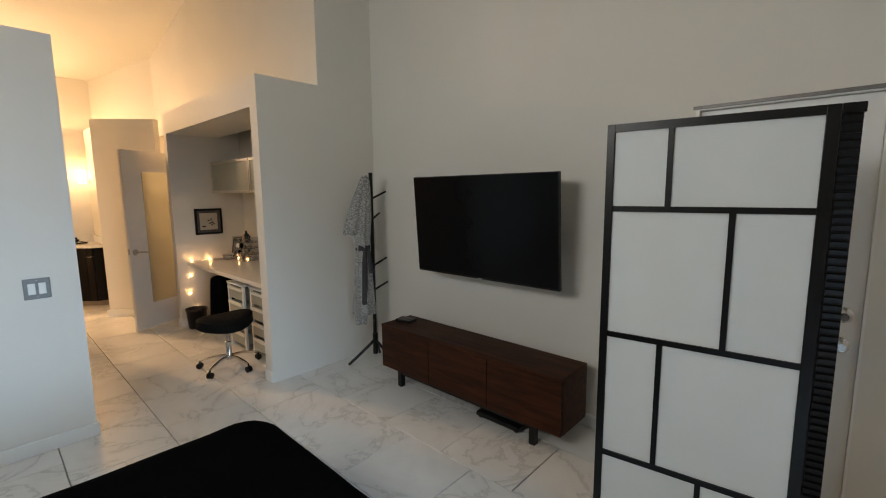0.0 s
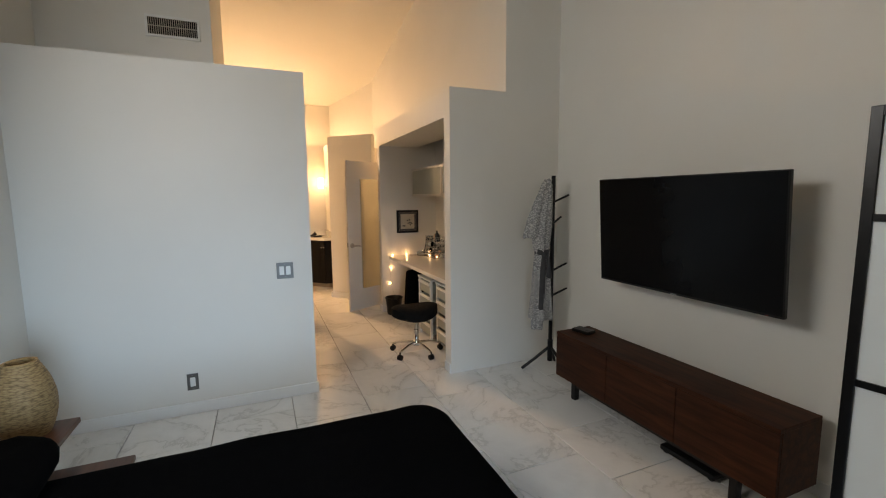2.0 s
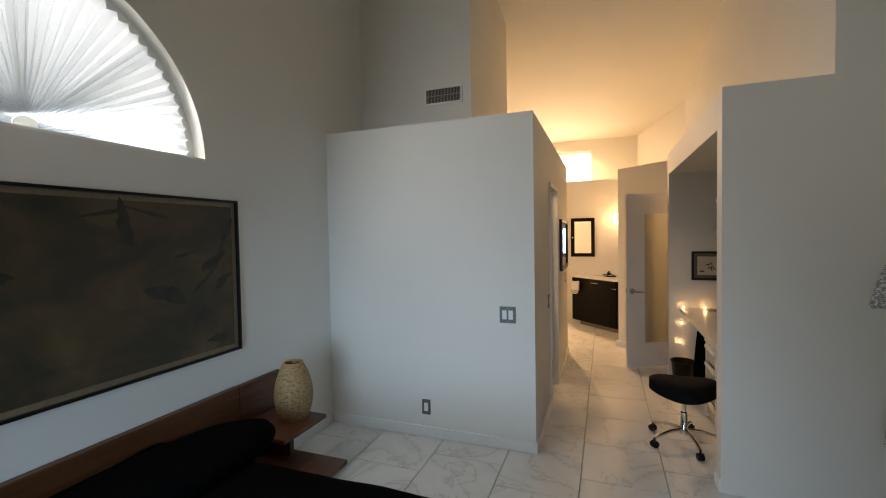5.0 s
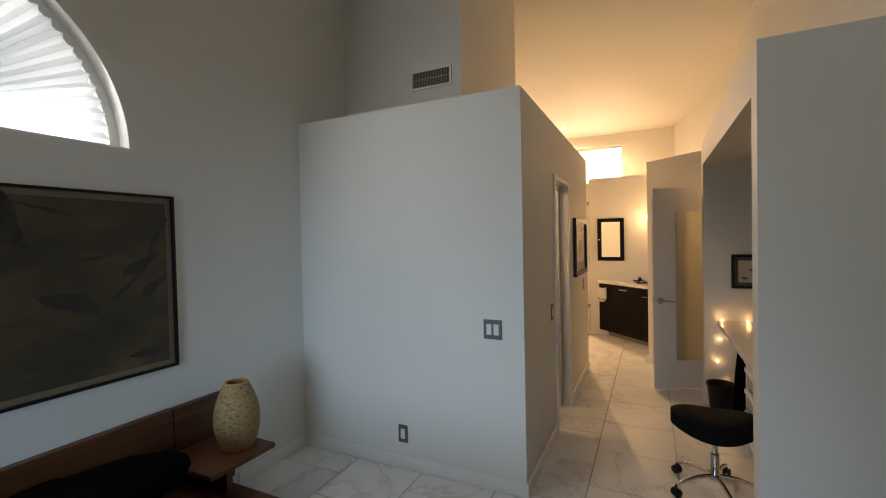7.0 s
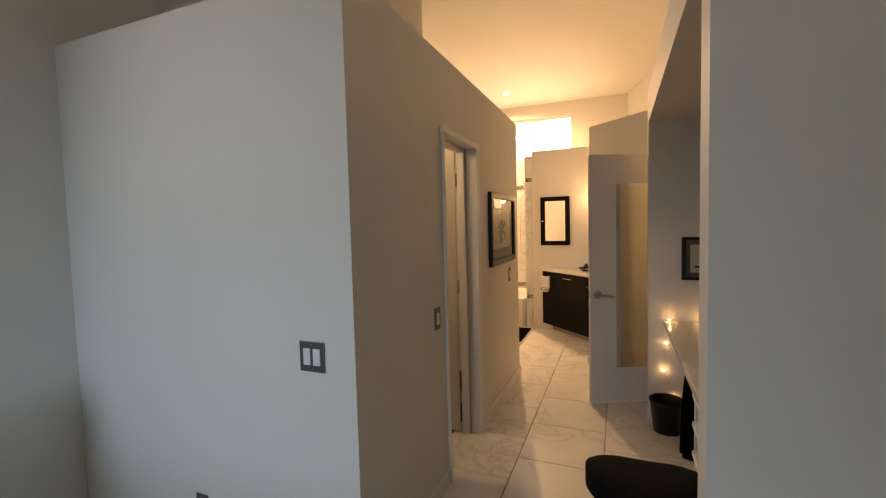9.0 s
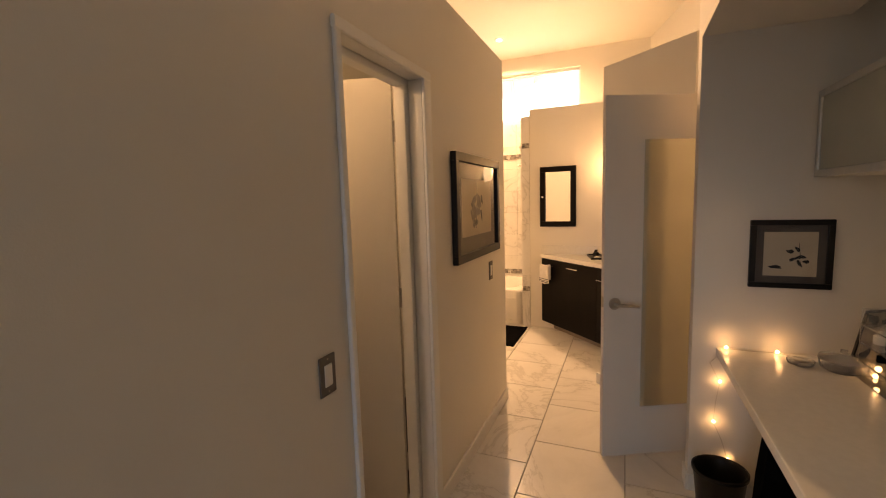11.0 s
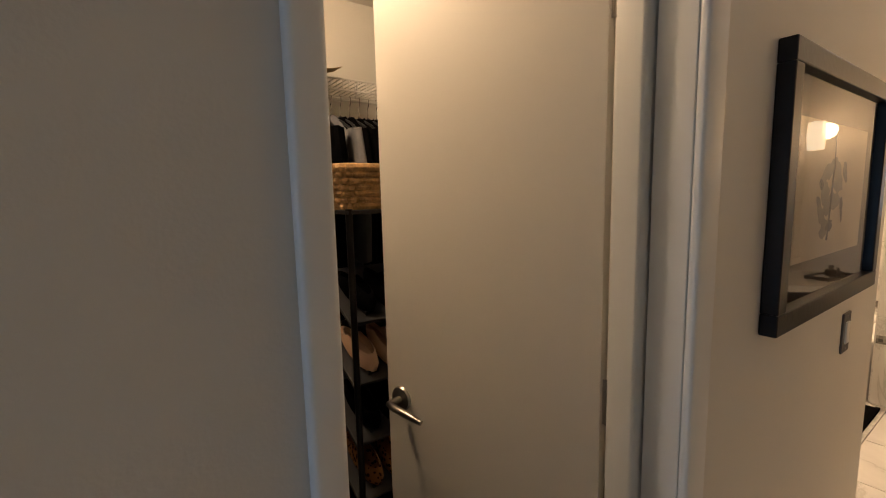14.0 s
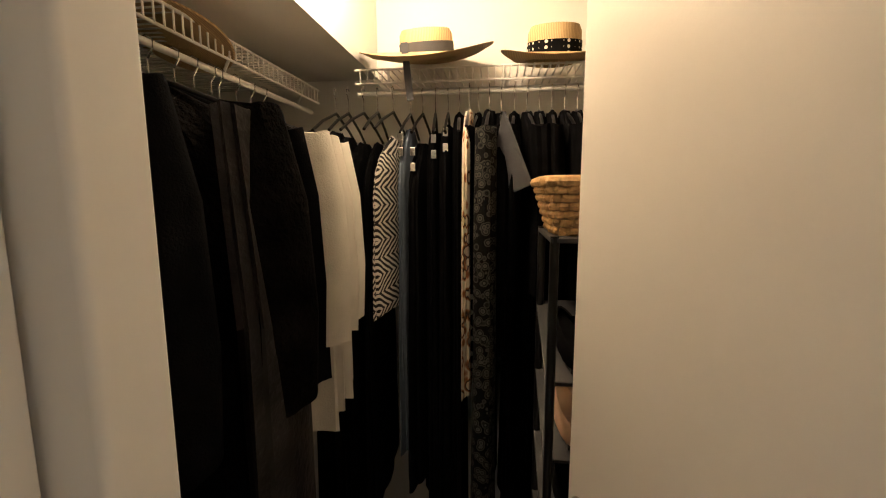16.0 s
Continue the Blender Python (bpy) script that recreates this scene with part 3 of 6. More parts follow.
for i in range(n + 1):
    a = math.pi * (i / n)
    off = 0.016 if i % 2 else -0.016
    r = ARC_R - 0.072 + (0.008 if i % 2 else -0.006)
    ja = a + rng.uniform(-0.004, 0.004)
    inner.append(bm.verts.new((ARC_X + 0.035 * math.cos(a), HEAD_Y - 0.06 + off * 0.3, hub + 0.035 * math.sin(a))))
    outer.append(bm.verts.new((ARC_X + r * math.cos(ja), HEAD_Y - 0.06 + off, hub + max(0.0, r * math.sin(ja)))))
for i in range(n):
    bm.faces.new((inner[i], outer[i], outer[i + 1], inner[i + 1]))
part("pleated_shade", bm, M_PLEAT, win, "white pleated fan shade glowing with daylight")
# added ribs draw the shading of doubled cloth along every other fold, deepest near the hub
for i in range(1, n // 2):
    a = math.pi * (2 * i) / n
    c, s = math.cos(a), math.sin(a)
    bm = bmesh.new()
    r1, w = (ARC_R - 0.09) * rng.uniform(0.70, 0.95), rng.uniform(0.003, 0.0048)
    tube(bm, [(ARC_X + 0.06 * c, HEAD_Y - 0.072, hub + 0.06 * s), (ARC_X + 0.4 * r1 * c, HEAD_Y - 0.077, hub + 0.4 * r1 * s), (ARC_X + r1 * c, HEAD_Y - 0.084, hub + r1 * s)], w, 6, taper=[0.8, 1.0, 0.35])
    part("fold", bm, M_FOLD, win, "added rib drawing the dark line of a doubled fold")
bm = bmesh.new()
lathe(bm, [(0.045, -0.006), (0.045, 0.006)], 24)
bmesh.ops.transform(bm, matrix=pose(ARC_X, HEAD_Y - 0.05, hub, 90), verts=bm.verts)
part("hub", bm, M_WHITEPL, win)
structure("backdrop_garden", boxes((-3.4, -2.3, 1.2, 0.8, -2.28, 4.2)), M_OUTSIDE, "bright overcast daylight outside", "backdrop")

# bathroom window
win = tagged(new("window_2"), "high bathroom window of glass blocks in a white frame", "window", kind="structure")
x = BATH_X - 0.10
part("window_frame", boxes((x, W2[0], W2[3] - 0.035, x + 0.05, W2[1], W2[3]), (x, W2[0], W2[2], x + 0.05, W2[1], W2[2] + 0.02), (x, W2[1] - 0.02, W2[2] + 0.02, x + 0.05, W2[1], W2[3] - 0.035), (x, W2[0], W2[2] + 0.02, x + 0.05, W2[0] + 0.02, W2[3] - 0.035)), M_TRIM, win, "white window frame")
for i in range(6):
    y = W2[0] + 0.02 + 0.2933 * (i + 1)
    if i < 5:
        part("glazing_bar", boxes((x + 0.01, y - 0.006, W2[2] + 0.02, x + 0.04, y + 0.006, W2[3] - 0.035)), M_TRIM, win)
pane = part("pane", boxes((x + 0.02, W2[0] + 0.02, W2[2] + 0.02, x + 0.026, W2[1] - 0.02, W2[3] - 0.035)), M_GLASS, win)
pane.visible_shadow = False
structure("backdrop_sky", boxes((-9.85, -2.2, 1.8, -9.83, 2.0, 4.4)), M_OUTSIDE, "bright overcast daylight outside", "backdrop")


# pictures
def blob(bm, cx, cz, rx, rz, y, seed, n=22, turn=0.0):
    """An uneven flat brush mark."""
    r = random.Random(seed)
    ph = [r.uniform(0, 6.28) for _ in range(3)]
    pts = []
    for k in range(n):
        a = 2 * math.pi * k / n
        f = 1 + 0.22 * math.sin(2 * a + ph[0]) + 0.16 * math.sin(3 * a + ph[1]) + 0.1 * math.sin(7 * a + ph[2])
        u, v = rx * f * math.cos(a), rz * f * math.sin(a)
        c, s = math.cos(turn), math.sin(turn)
        pts.append(bm.verts.new((cx + u * c - v * s, y, cz + u * s + v * c)))
    bm.faces.new(pts)


def framed(name, m, w, h, frame_w, depth, mat_w, label, frame_m, board, sheet, glazed):
    """A framed picture centred on its own origin, facing along +y, its back at y = 0."""
    t = thing(name, m, label, "picture")
    a, b = w / 2, h / 2
    part("frame", boxes((-a, 0, b - frame_w, a, depth, b), (-a, 0, -b, a, depth, -b + frame_w), (-a, 0, -b + frame_w, -a + frame_w, depth, b - frame_w), (a - frame_w, 0, -b + frame_w, a, depth, b - frame_w), bevel=0.003), frame_m, t, "dark frame")
    i, j = a - frame_w, b - frame_w
    part("mat_board", boxes((-i, 0.002, -j, i, 0.008, j)), board, t)
    part("sheet", boxes((-i + mat_w, 0.008, -j + mat_w, i - mat_w, 0.0095, j - mat_w)), sheet, t)
    if glazed:
        bm = bmesh.new()
        bm.faces.new([bm.verts.new((x, depth * 0.55, z)) for x, z in ((-i, j), (i, j), (i, -j), (-i, -j))])
        g = part("glass", bm, M_PICGLASS, t)
        g.visible_shadow = False
    return t


M_PICGLASS = bpy.data.materials.new("picture_glass")
M_PICGLASS.use_nodes = True
gn = M_PICGLASS.node_tree
clear = gn.nodes.new("ShaderNodeBsdfTransparent")
gloss = gn.nodes.new("ShaderNodeBsdfGlossy")
gloss.inputs["Roughness"].default_value = 0.02
fres = gn.nodes.new("ShaderNodeFresnel")
fres.inputs["IOR"].default_value = 1.5
gm = gn.nodes.new("ShaderNodeMixShader")
gn.links.new(fres.outputs[0], gm.inputs[0])
gn.links.new(clear.outputs[0], gm.inputs[1])
gn.links.new(gloss.outputs[0], gm.inputs[2])
gn.links.new(gm.outputs[0], gn.nodes["Material Output"].inputs["Surface"])

p = framed("hall_picture", pose(-5.57, HALL_Y, 1.445), 0.79, 0.575, 0.045, 0.032, 0.085, "black-framed ink flower drawing under glass on the hall wall", M_BLACK, M_MATBOARD, M_PAPER, True)
bm = bmesh.new()
for k, (cx, cz, rx, rz, tn) in enumerate([(-0.02, 0.03, 0.050, 0.030, 0.4), (0.05, 0.05, 0.045, 0.022, -0.5), (0.08, 0.0, 0.040, 0.028, 0.2), (0.02, -0.03, 0.055, 0.028, -0.2), (0.10, -0.05, 0.038, 0.020, 0.8), (0.06, -0.09, 0.042, 0.020, 0.1)]):
    blob(bm, cx, cz, rx, rz, 0.0101 + 0.0002 * k, k, turn=tn)
part("ink_wash_leaves", bm, M_INKGREY, p)
bm = bmesh.new()
for k, (cx, cz, rx, rz, tn) in enumerate([(-0.07, 0.045, 0.030, 0.016, 0.7), (-0.06, -0.045, 0.028, 0.015, 1.2), (0.03, -0.085, 0.026, 0.013, -0.4), (0.11, 0.015, 0.016, 0.010, 0.3)]):
    blob(bm, cx, cz, rx, rz, 0.0116 + 0.0002 * k, 20 + k, turn=tn)
part("ink_leaves", bm, M_INK, p)
bm = bmesh.new()
tube(bm, [(0.03, 0.0117, 0.14), (0.02, 0.0117, 0.06), (0.04, 0.0117, -0.12)], 0.0018, 6)
part("ink_stem", bm, M_INK, p)

p = framed("niche_picture", pose(-5.5, 2.03, 1.208, 0, 0, -90), 0.302, 0.305, 0.024, 0.02, 0.030, "small black-framed ink drawing on the niche wall", M_BLACK, M_MATBOARD, M_PAPER, True)
bm = bmesh.new()
for k, (cx, cz, rx, rz, tn) in enumerate([(0.0, 0.012, 0.014, 0.008, 0.5), (0.026, 0.022, 0.012, 0.007, 1.2), (0.040, -0.012, 0.016, 0.008, 0.2), (0.012, -0.022, 0.014, 0.008, -0.4), (0.034, -0.040, 0.015, 0.007, 0.9), (0.058, -0.032, 0.012, 0.007, -0.3), (-0.052, -0.058, 0.020, 0.009, 0.15)]):
    bm = bmesh.new()
    blob(bm, -cx, cz, rx, rz, 0.0101 + 0.0002 * k, 10 + k, turn=tn)
    part("ink_mark", bm, M_INK, p)
bm = bmesh.new()
tube(bm, [(-0.03, 0.0115, 0.05), (-0.035, 0.0115, 0.0), (-0.03, 0.0115, -0.05)], 0.0010, 6)
part("ink_stem", bm, M_INK, p)

p = framed("large_painting", pose(-1.36, HEAD_Y, 1.347), 2.04, 0.935, 0.014, 0.028, 0.028, "large dark brown painting with birds in a thin black frame", M_BLACK, M_GOLDLINE, M_PAINTING, False)
M_BIRD = mat("painted_bird", (0.032, 0.028, 0.020), 0.6, var=0.4, scale=12)
for k, (cx, cz, rx, rz, tn) in enumerate([(-0.34, 0.31, 0.035, 0.10, -0.3), (-0.24, 0.36, 0.12, 0.010, -0.25), (-0.46, 0.37, 0.11, 0.010, 0.2), (-0.36, 0.22, 0.05, 0.015, 0.5), (-0.84, 0.10, 0.03, 0.09, 0.9), (-0.90, -0.02, 0.07, 0.025, -0.5), (-0.78, 0.0, 0.09, 0.012, -0.7), (-0.93, 0.26, 0.02, 0.10, 0.4), (-0.86, -0.36, 0.08, 0.02, 0.1), (-0.55, -0.06, 0.10, 0.05, 0.3), (-0.66, 0.15, 0.08, 0.010, -0.2), (0.2, 0.1, 0.1, 0.03, 0.2)]):
    bm = bmesh.new()
    blob(bm, cx, cz, rx, rz, 0.0098 + 0.0002 * k, 30 + k, turn=tn)
    part("painted_bird", bm, M_BIRD, p)


# the bed, with its headboard and built-on bedside shelves
def bed():
    t = thing("platform_bed", pose(-1.10, HEAD_Y, 0), "low walnut platform bed with rumpled black bedding", "bed")
    part("headboard", boxes((-1.225, 0.002, 0.10, 1.225, 0.045, 0.655), bevel=0.006), M_HEADWOOD, t)
    for s in (-1, 1):
        part("headboard_wing", boxes((min(s * 1.23, s * 1.60), 0.002, 0.10, max(s * 1.23, s * 1.60), 0.042, 0.652), bevel=0.006), M_HEADWOOD, t)
        part("bedside_shelf", boxes((min(s * 1.14, s * 1.54), 0.045, 0.385, max(s * 1.14, s * 1.54), 0.46, 0.413), bevel=0.005), M_HEADWOOD, t)
        part("bedside_shelf", boxes((min(s * 0.82, s * 1.38), 0.045, 0.20, max(s * 0.82, s * 1.38), 0.72, 0.23), bevel=0.005), M_HEADWOOD, t)
        part("shelf_support", boxes((min(s * 1.30, s * 1.335), 0.045, 0.23, max(s * 1.30, s * 1.335), 0.36, 0.385)), M_HEADWOOD, t)
    part("base", boxes((-0.80, 0.045, 0.0, 0.80, 1.96, 0.22), bevel=0.01), M_HEADWOOD, t)
    bm = bmesh.new()
    nx, ny = 44, 60
    grid = []
    for j in range(ny + 1):
        row = []
        for i in range(nx + 1):
            u, v = i / nx * 2 - 1, j / ny
            x, y = u * 0.84, 0.06 + v * 2.135
            # rounded-over edges and soft creases
            ex = max(0.0, abs(x) - 0.66) / 0.17
            ey = max(0.0, y - 1.985) / 0.21
            e = min(1.0, math.hypot(ex, ey))
            if math.hypot(ex, ey) > 1:
                k = 1 / math.hypot(ex, ey)
                x = math.copysign(0.66 + (abs(x) - 0.66) * k, x) if ex else x
                y = 1.985 + (y - 1.985) * k if ey else y
            z = 0.40 + 0.14 * math.sqrt(max(0.0, 1 - e * e))
            z += 0.012 * noise.noise((x * 2.2, y * 2.2, 0.3)) + 0.006 * noise.noise((x * 7, y * 5, 2.0))
            row.append(bm.verts.new((x, y, z)))
        grid.append(row)
    for j in range(ny):
        for i in range(nx):
            bm.faces.new((grid[j][i], grid[j][i + 1], grid[j + 1][i + 1], grid[j + 1][i]))
    edge = [e for e in bm.edges if e.is_boundary]
    r = bmesh.ops.extrude_edge_only(bm, edges=edge)
    for v in r["geom"]:
        if isinstance(v, bmesh.types.BMVert):
            v.co.z = 0.16 + 0.02 * noise.noise((v.co.x * 5, v.co.y * 5, 1))
    part("duvet", bm, M_BEDDING, t, "rumpled black duvet", True)
    for cx in (-0.55, 0.55):
        bm = bmesh.new()
        bmesh.ops.create_uvsphere(bm, u_segments=28, v_segments=16, radius=1.0)
        for v in bm.verts:
            sx, sy, sz = (math.copysign(abs(c) ** 0.8, c) for c in v.co)
            v.co = Vector((sx * 0.50, sy * 0.30, sz * 0.085 + 0.018 * noise.noise(v.co * 2)))
        bmesh.ops.transform(bm, matrix=pose(cx, 0.36, 0.535, 9), verts=bm.verts)
        part("pillow", bm, M_BEDDING, t, "black pillow", True)
    return t


bed()


EGG = [(0, 0.084), (0.1, 0.098), (0.2, 0.109), (0.3, 0.116), (0.4, 0.1195), (0.5, 0.119), (0.6, 0.114), (0.7, 0.106), (0.8, 0.094), (0.9, 0.079), (1, 0.062)]


def woven_lamp():
    t = thing("table_lamp", pose(-2.525, -0.875, 0.413), "egg-shaped woven bamboo table lamp on the bedside shelf", "lamp")
    H = 0.36
    prof = []
    for i in range(41):
        h = i / 40
        for (h0, r0), (h1, r1) in zip(EGG, EGG[1:]):
            if h0 <= h <= h1:
                r = r0 + (r1 - r0) * (h - h0) / (h1 - h0)
        prof.append((r + 0.0022 * (i % 2), H * h))
    bm = bmesh.new()
    prof += [(prof[-1][0] - 0.008, H), (prof[-1][0] - 0.010, H - 0.05)]
    lathe(bm, prof, 60, cap=False)
    for v in bm.verts:
        a = math.atan2(v.co.y, v.co.x)
        k = 1 + 0.012 * math.sin(30 * a + round(v.co.z / H * 20) * math.pi)
        v.co.x *= k
        v.co.y *= k
    part("shade", bm, M_BAMBOO, t, "pale woven bamboo shade", True)
    bm = bmesh.new()
    r_top = prof[40][0]
    lathe(bm, [(r_top + 0.002, H - 0.004), (r_top + 0.002, H + 0.004), (r_top - 0.009, H + 0.004), (r_top - 0.010, H - 0.004)], 48, cap=False)
    part("rim", bm, M_RATTAN, t, "dark bamboo rim", True)
    bm = bmesh.new()
    lathe(bm, [(0.065, 0), (0.065, 0.012), (0.015, 0.018), (0.012, 0.12)], 24)
    part("base", bm, M_BLACK, t, "", True)


M_BAMBOO = mat("woven_bamboo", (0.42, 0.30, 0.17), 0.65, var=0, bump=0.3, bump_scale=160)
bw = texture(M_BAMBOO, "ShaderNodeTexVoronoi", 60.0, stretch=(0.7, 0.7, 2.6), Randomness=0.7)
ramp_on(M_BAMBOO, bw.outputs["Distance"], [(0.0, (0.44, 0.29, 0.14)), (0.5, (0.34, 0.21, 0.09)), (0.8, (0.17, 0.10, 0.04))])
woven_lamp()


# media console and what is on and under it
def console():
    t = thing("media_console", pose(-1.832, 2.465, 0), "long dark walnut media console on black legs", "console")
    x, d0, d1, z0, z1 = 0.796, -0.168, 0.155, 0.128, 0.479
    part("carcass", boxes((-x, d0 + 0.02, z0, x, d1, z0 + 0.02), (-x, d0 + 0.02, z0 + 0.02, -x + 0.02, d1, z1 - 0.022), (x - 0.02, d0 + 0.02, z0 + 0.02, x, d1, z1 - 0.022), (-x + 0.02, d1 - 0.01, z0 + 0.02, x - 0.02, d1, z1 - 0.022)), M_WALNUT, t)
    part("top", boxes((-x, d0, z1 - 0.022, x, d1, z1), bevel=0.003), M_WALNUT, t)
    for i in range(3):
        a = -x + 0.004 + i * (2 * x / 3)
        part("door", boxes((a, d0, z0, a + 2 * x / 3 - 0.005, d0 + 0.019, z1 - 0.024), bevel=0.002), M_WALNUT, t)
    for lx in (-0.60, 0.60):
        for ly in (-0.135, 0.10):
            part("leg", boxes((lx - 0.02, ly - 0.02, 0, lx + 0.02, ly + 0.02, z0)), M_BLACK, t, "black square leg")
    for ly in (-0.135, 0.10):
        part("rail", boxes((-0.58, ly - 0.012, z0 - 0.03, 0.58, ly + 0.012, z0)), M_BLACK, t)


console()
t = thing("remote_tray", pose(-2.52, 2.47, 0.479, 0, 0, 12), "small flat black box on the walnut console", "media box")
part("body", boxes((-0.075, -0.05, 0, 0.075, 0.05, 0.024), bevel=0.006), M_BLACK, t)
part("button", boxes((0.03, -0.02, 0.024, 0.05, 0.0, 0.026)), M_BLACK, t)
t = thing("bathroom_scale", pose(-1.52, 2.46, 0, 0, 0, 0), "flat black box on the floor under the console", "floor box")
part("body", boxes((-0.17, -0.115, 0.012, 0.17, 0.15, 0.045), bevel=0.008), M_BLACK, t)
for fx in (-0.14, 0.14):
    for fy in (-0.09, 0.12):
        part("foot", boxes((fx - 0.012, fy - 0.012, 0, fx + 0.012, fy + 0.012, 0.013)), M_BLACK, t)


def television():
    t = thing("television", pose(-1.777, 2.476, 1.282, 4, 0, 0.5), "flat black television on a wall arm", "television")
    part("bezel", boxes((-0.603, 0.0, -0.36, 0.603, 0.028, 0.36), bevel=0.004), M_BLACK, t)
    part("screen", boxes((-0.595, -0.002, -0.345, 0.595, 0.0, 0.353)), M_SCREEN, t, "dark glossy screen")
    part("back_housing", boxes((-0.42, 0.028, -0.26, 0.42, 0.065, 0.2), bevel=0.01), M_BLACK, t)
    part("logo_bar", boxes((-0.02, -0.003, -0.3565, 0.02, 0.0, -0.3505)), M_CHROME, t)
    part("light", boxes((0.52, -0.003, -0.3555, 0.532, 0.0, -0.3525)), M_RED, t)
    part("wall_arm", boxes((-0.03, 0.065, -0.05, 0.03, 0.225, 0.05), (-0.15, 0.225, -0.12, 0.15, 0.245, 0.12)), M_BLACK, t)


M_SCREEN = mat("tv_screen", (0.004, 0.004, 0.0045), 0.16, var=0.05, Specular_IOR_Level=0.12)
television()


# coat rack with a robe
def coat_rack():
    t = thing("coat_rack", pose(-2.98, 2.505, 0), "black wooden coat rack with pegs on three legs", "coat rack")
    bm = bmesh.new()
    tube(bm, [(0, 0, 0.10), (0, 0, 0.5), (0, 0, 1.70)], 0.017, 14)
    part("post", bm, M_BLACK, t, "", True)
    bm = bmesh.new()
    tube(bm, [(0, 0, 0.08), (0, 0, 0.27)], 0.023, 14)
    part("collar", bm, M_BLACK, t, "", True)
    for a in (250, 10, 130):
        c, s = math.cos(radians(a)), math.sin(radians(a))
        bm = bmesh.new()
        tube(bm, [(0.015 * c, 0.015 * s, 0.20), (0.12 * c, 0.12 * s, 0.115), (0.25 * c, 0.25 * s, 0.016)] if a != 130 else [(0.015 * c, 0.015 * s, 0.20), (0.10 * c, 0.10 * s, 0.11), (0.19 * c, 0.19 * s, 0.016)], 0.013, 10)
        part("leg", bm, M_BLACK, t, "", True)
    for a, z in ((75, 1.48), (80, 0.89), (75, 0.67), (255, 0.82), (255, 1.5), (165, 1.2), (-10, 1.3)):
        c, s = math.cos(radians(a)), math.sin(radians(a))
        reach = 0.075 if a in (255, 165) else 0.14
        bm = bmesh.new()
        tube(bm, [(0.01 * c, 0.01 * s, z), (reach * c, reach * s, z + reach * 0.42)], 0.0095, 10, taper=[1, 0.85])
        part("peg", bm, M_BLACK, t, "", True)


coat_rack()


def drape(bm, rows, seed, folds=5, depth=0.16, n=40):
    """A hanging cloth shell through rows of (z, centre x, centre y, half width along x, half depth along y)."""
    r = random.Random(seed)
    ph = r.uniform(0, 6.28)
    rings = []
    for z, cx, cy, wx, wy in rows:
        pts = []
        for k in range(n):
            a = 2 * math.pi * k / n
            f = 1 + depth * math.sin(folds * a + ph + 2.0 * z) * min(1.0, 0.35 + 0.5 * (rows[0][0] - z)) + 0.06 * math.sin((2 * folds + 1) * a + ph)
            pts.append(bm.verts.new((cx + wx * math.cos(a) * (0.6 + 0.4 * f), cy + wy * math.sin(a) * f, z + 0.004 * math.sin(3 * a + ph))))
        rings.append(pts)
    for a, b in zip(rings, rings[1:]):
        for k in range(n):
            bm.faces.new((a[k], a[(k + 1) % n], b[(k + 1) % n], b[k]))
    bm.faces.new(rings[0][::-1])
    bm.faces.new(rings[-1])


def robe():
    """Its own x runs away from the post, y towards the room."""
    t = thing("bathrobe", pose(-2.965, 2.49, 0, 0, 0, 232), "grey and white patterned bathrobe hanging on the coat rack", "robe")
    bm = bmesh.new()
    drape(bm, [(1.672, 0.045, 0, 0.022, 0.02), (1.63, 0.05, 0, 0.045, 0.035), (1.50, 0.068, 0, 0.07, 0.05), (1.30, 0.085, 0, 0.085, 0.06), (1.12, 0.09, 0, 0.075, 0.055), (1.05, 0.085, 0, 0.060, 0.045), (0.95, 0.085, 0, 0.068, 0.05), (0.70, 0.085, 0, 0.085, 0.065), (0.46, 0.085, 0, 0.10, 0.07)], 3, 6, 0.16)
    part("body", bm, M_ROBE, t, "", True)
    bm = bmesh.new()
    drape(bm, [(1.60, 0.075, 0.02, 0.03, 0.03), (1.47, 0.11, 0.025, 0.05, 0.045), (1.32, 0.15, 0.025, 0.065, 0.05), (1.19, 0.175, 0.02, 0.07, 0.05), (1.17, 0.18, 0.02, 0.055, 0.03)], 5, 4, 0.14)
    part("sleeve", bm, M_ROBE, t, "", True)
    bm = bmesh.new()
    drape(bm, [(1.075, 0.082, 0.0, 0.064, 0.052), (1.03, 0.082, 0.0, 0.064, 0.052)], 6, 3, 0.05)
    part("belt", bm, M_SLATE, t, "dark knotted belt", True)
    for x0, x1, z1, w in ((0.06, 0.075, 0.56, 0.022), (0.03, 0.012, 0.84, 0.018)):
        bm = bmesh.new()
        drape(bm, [(1.06, x0, 0.055, w * 0.7, 0.012), (0.92, (x0 + x1) / 2, 0.062, w, 0.010), (z1, x1, 0.068, w * 1.15, 0.008)], 8, 2, 0.1, 16)
        part("belt_end", bm, M_SLATE, t, "dark belt end", True)
    bm = bmesh.new()
    drape(bm, [(0.50, 0.11, 0.0, 0.06, 0.05), (0.37, 0.115, 0.0, 0.05, 0.04)], 9, 4, 0.2)
    part("lining", bm, M_ROBE, t, "inner hem of the robe", True)


robe()


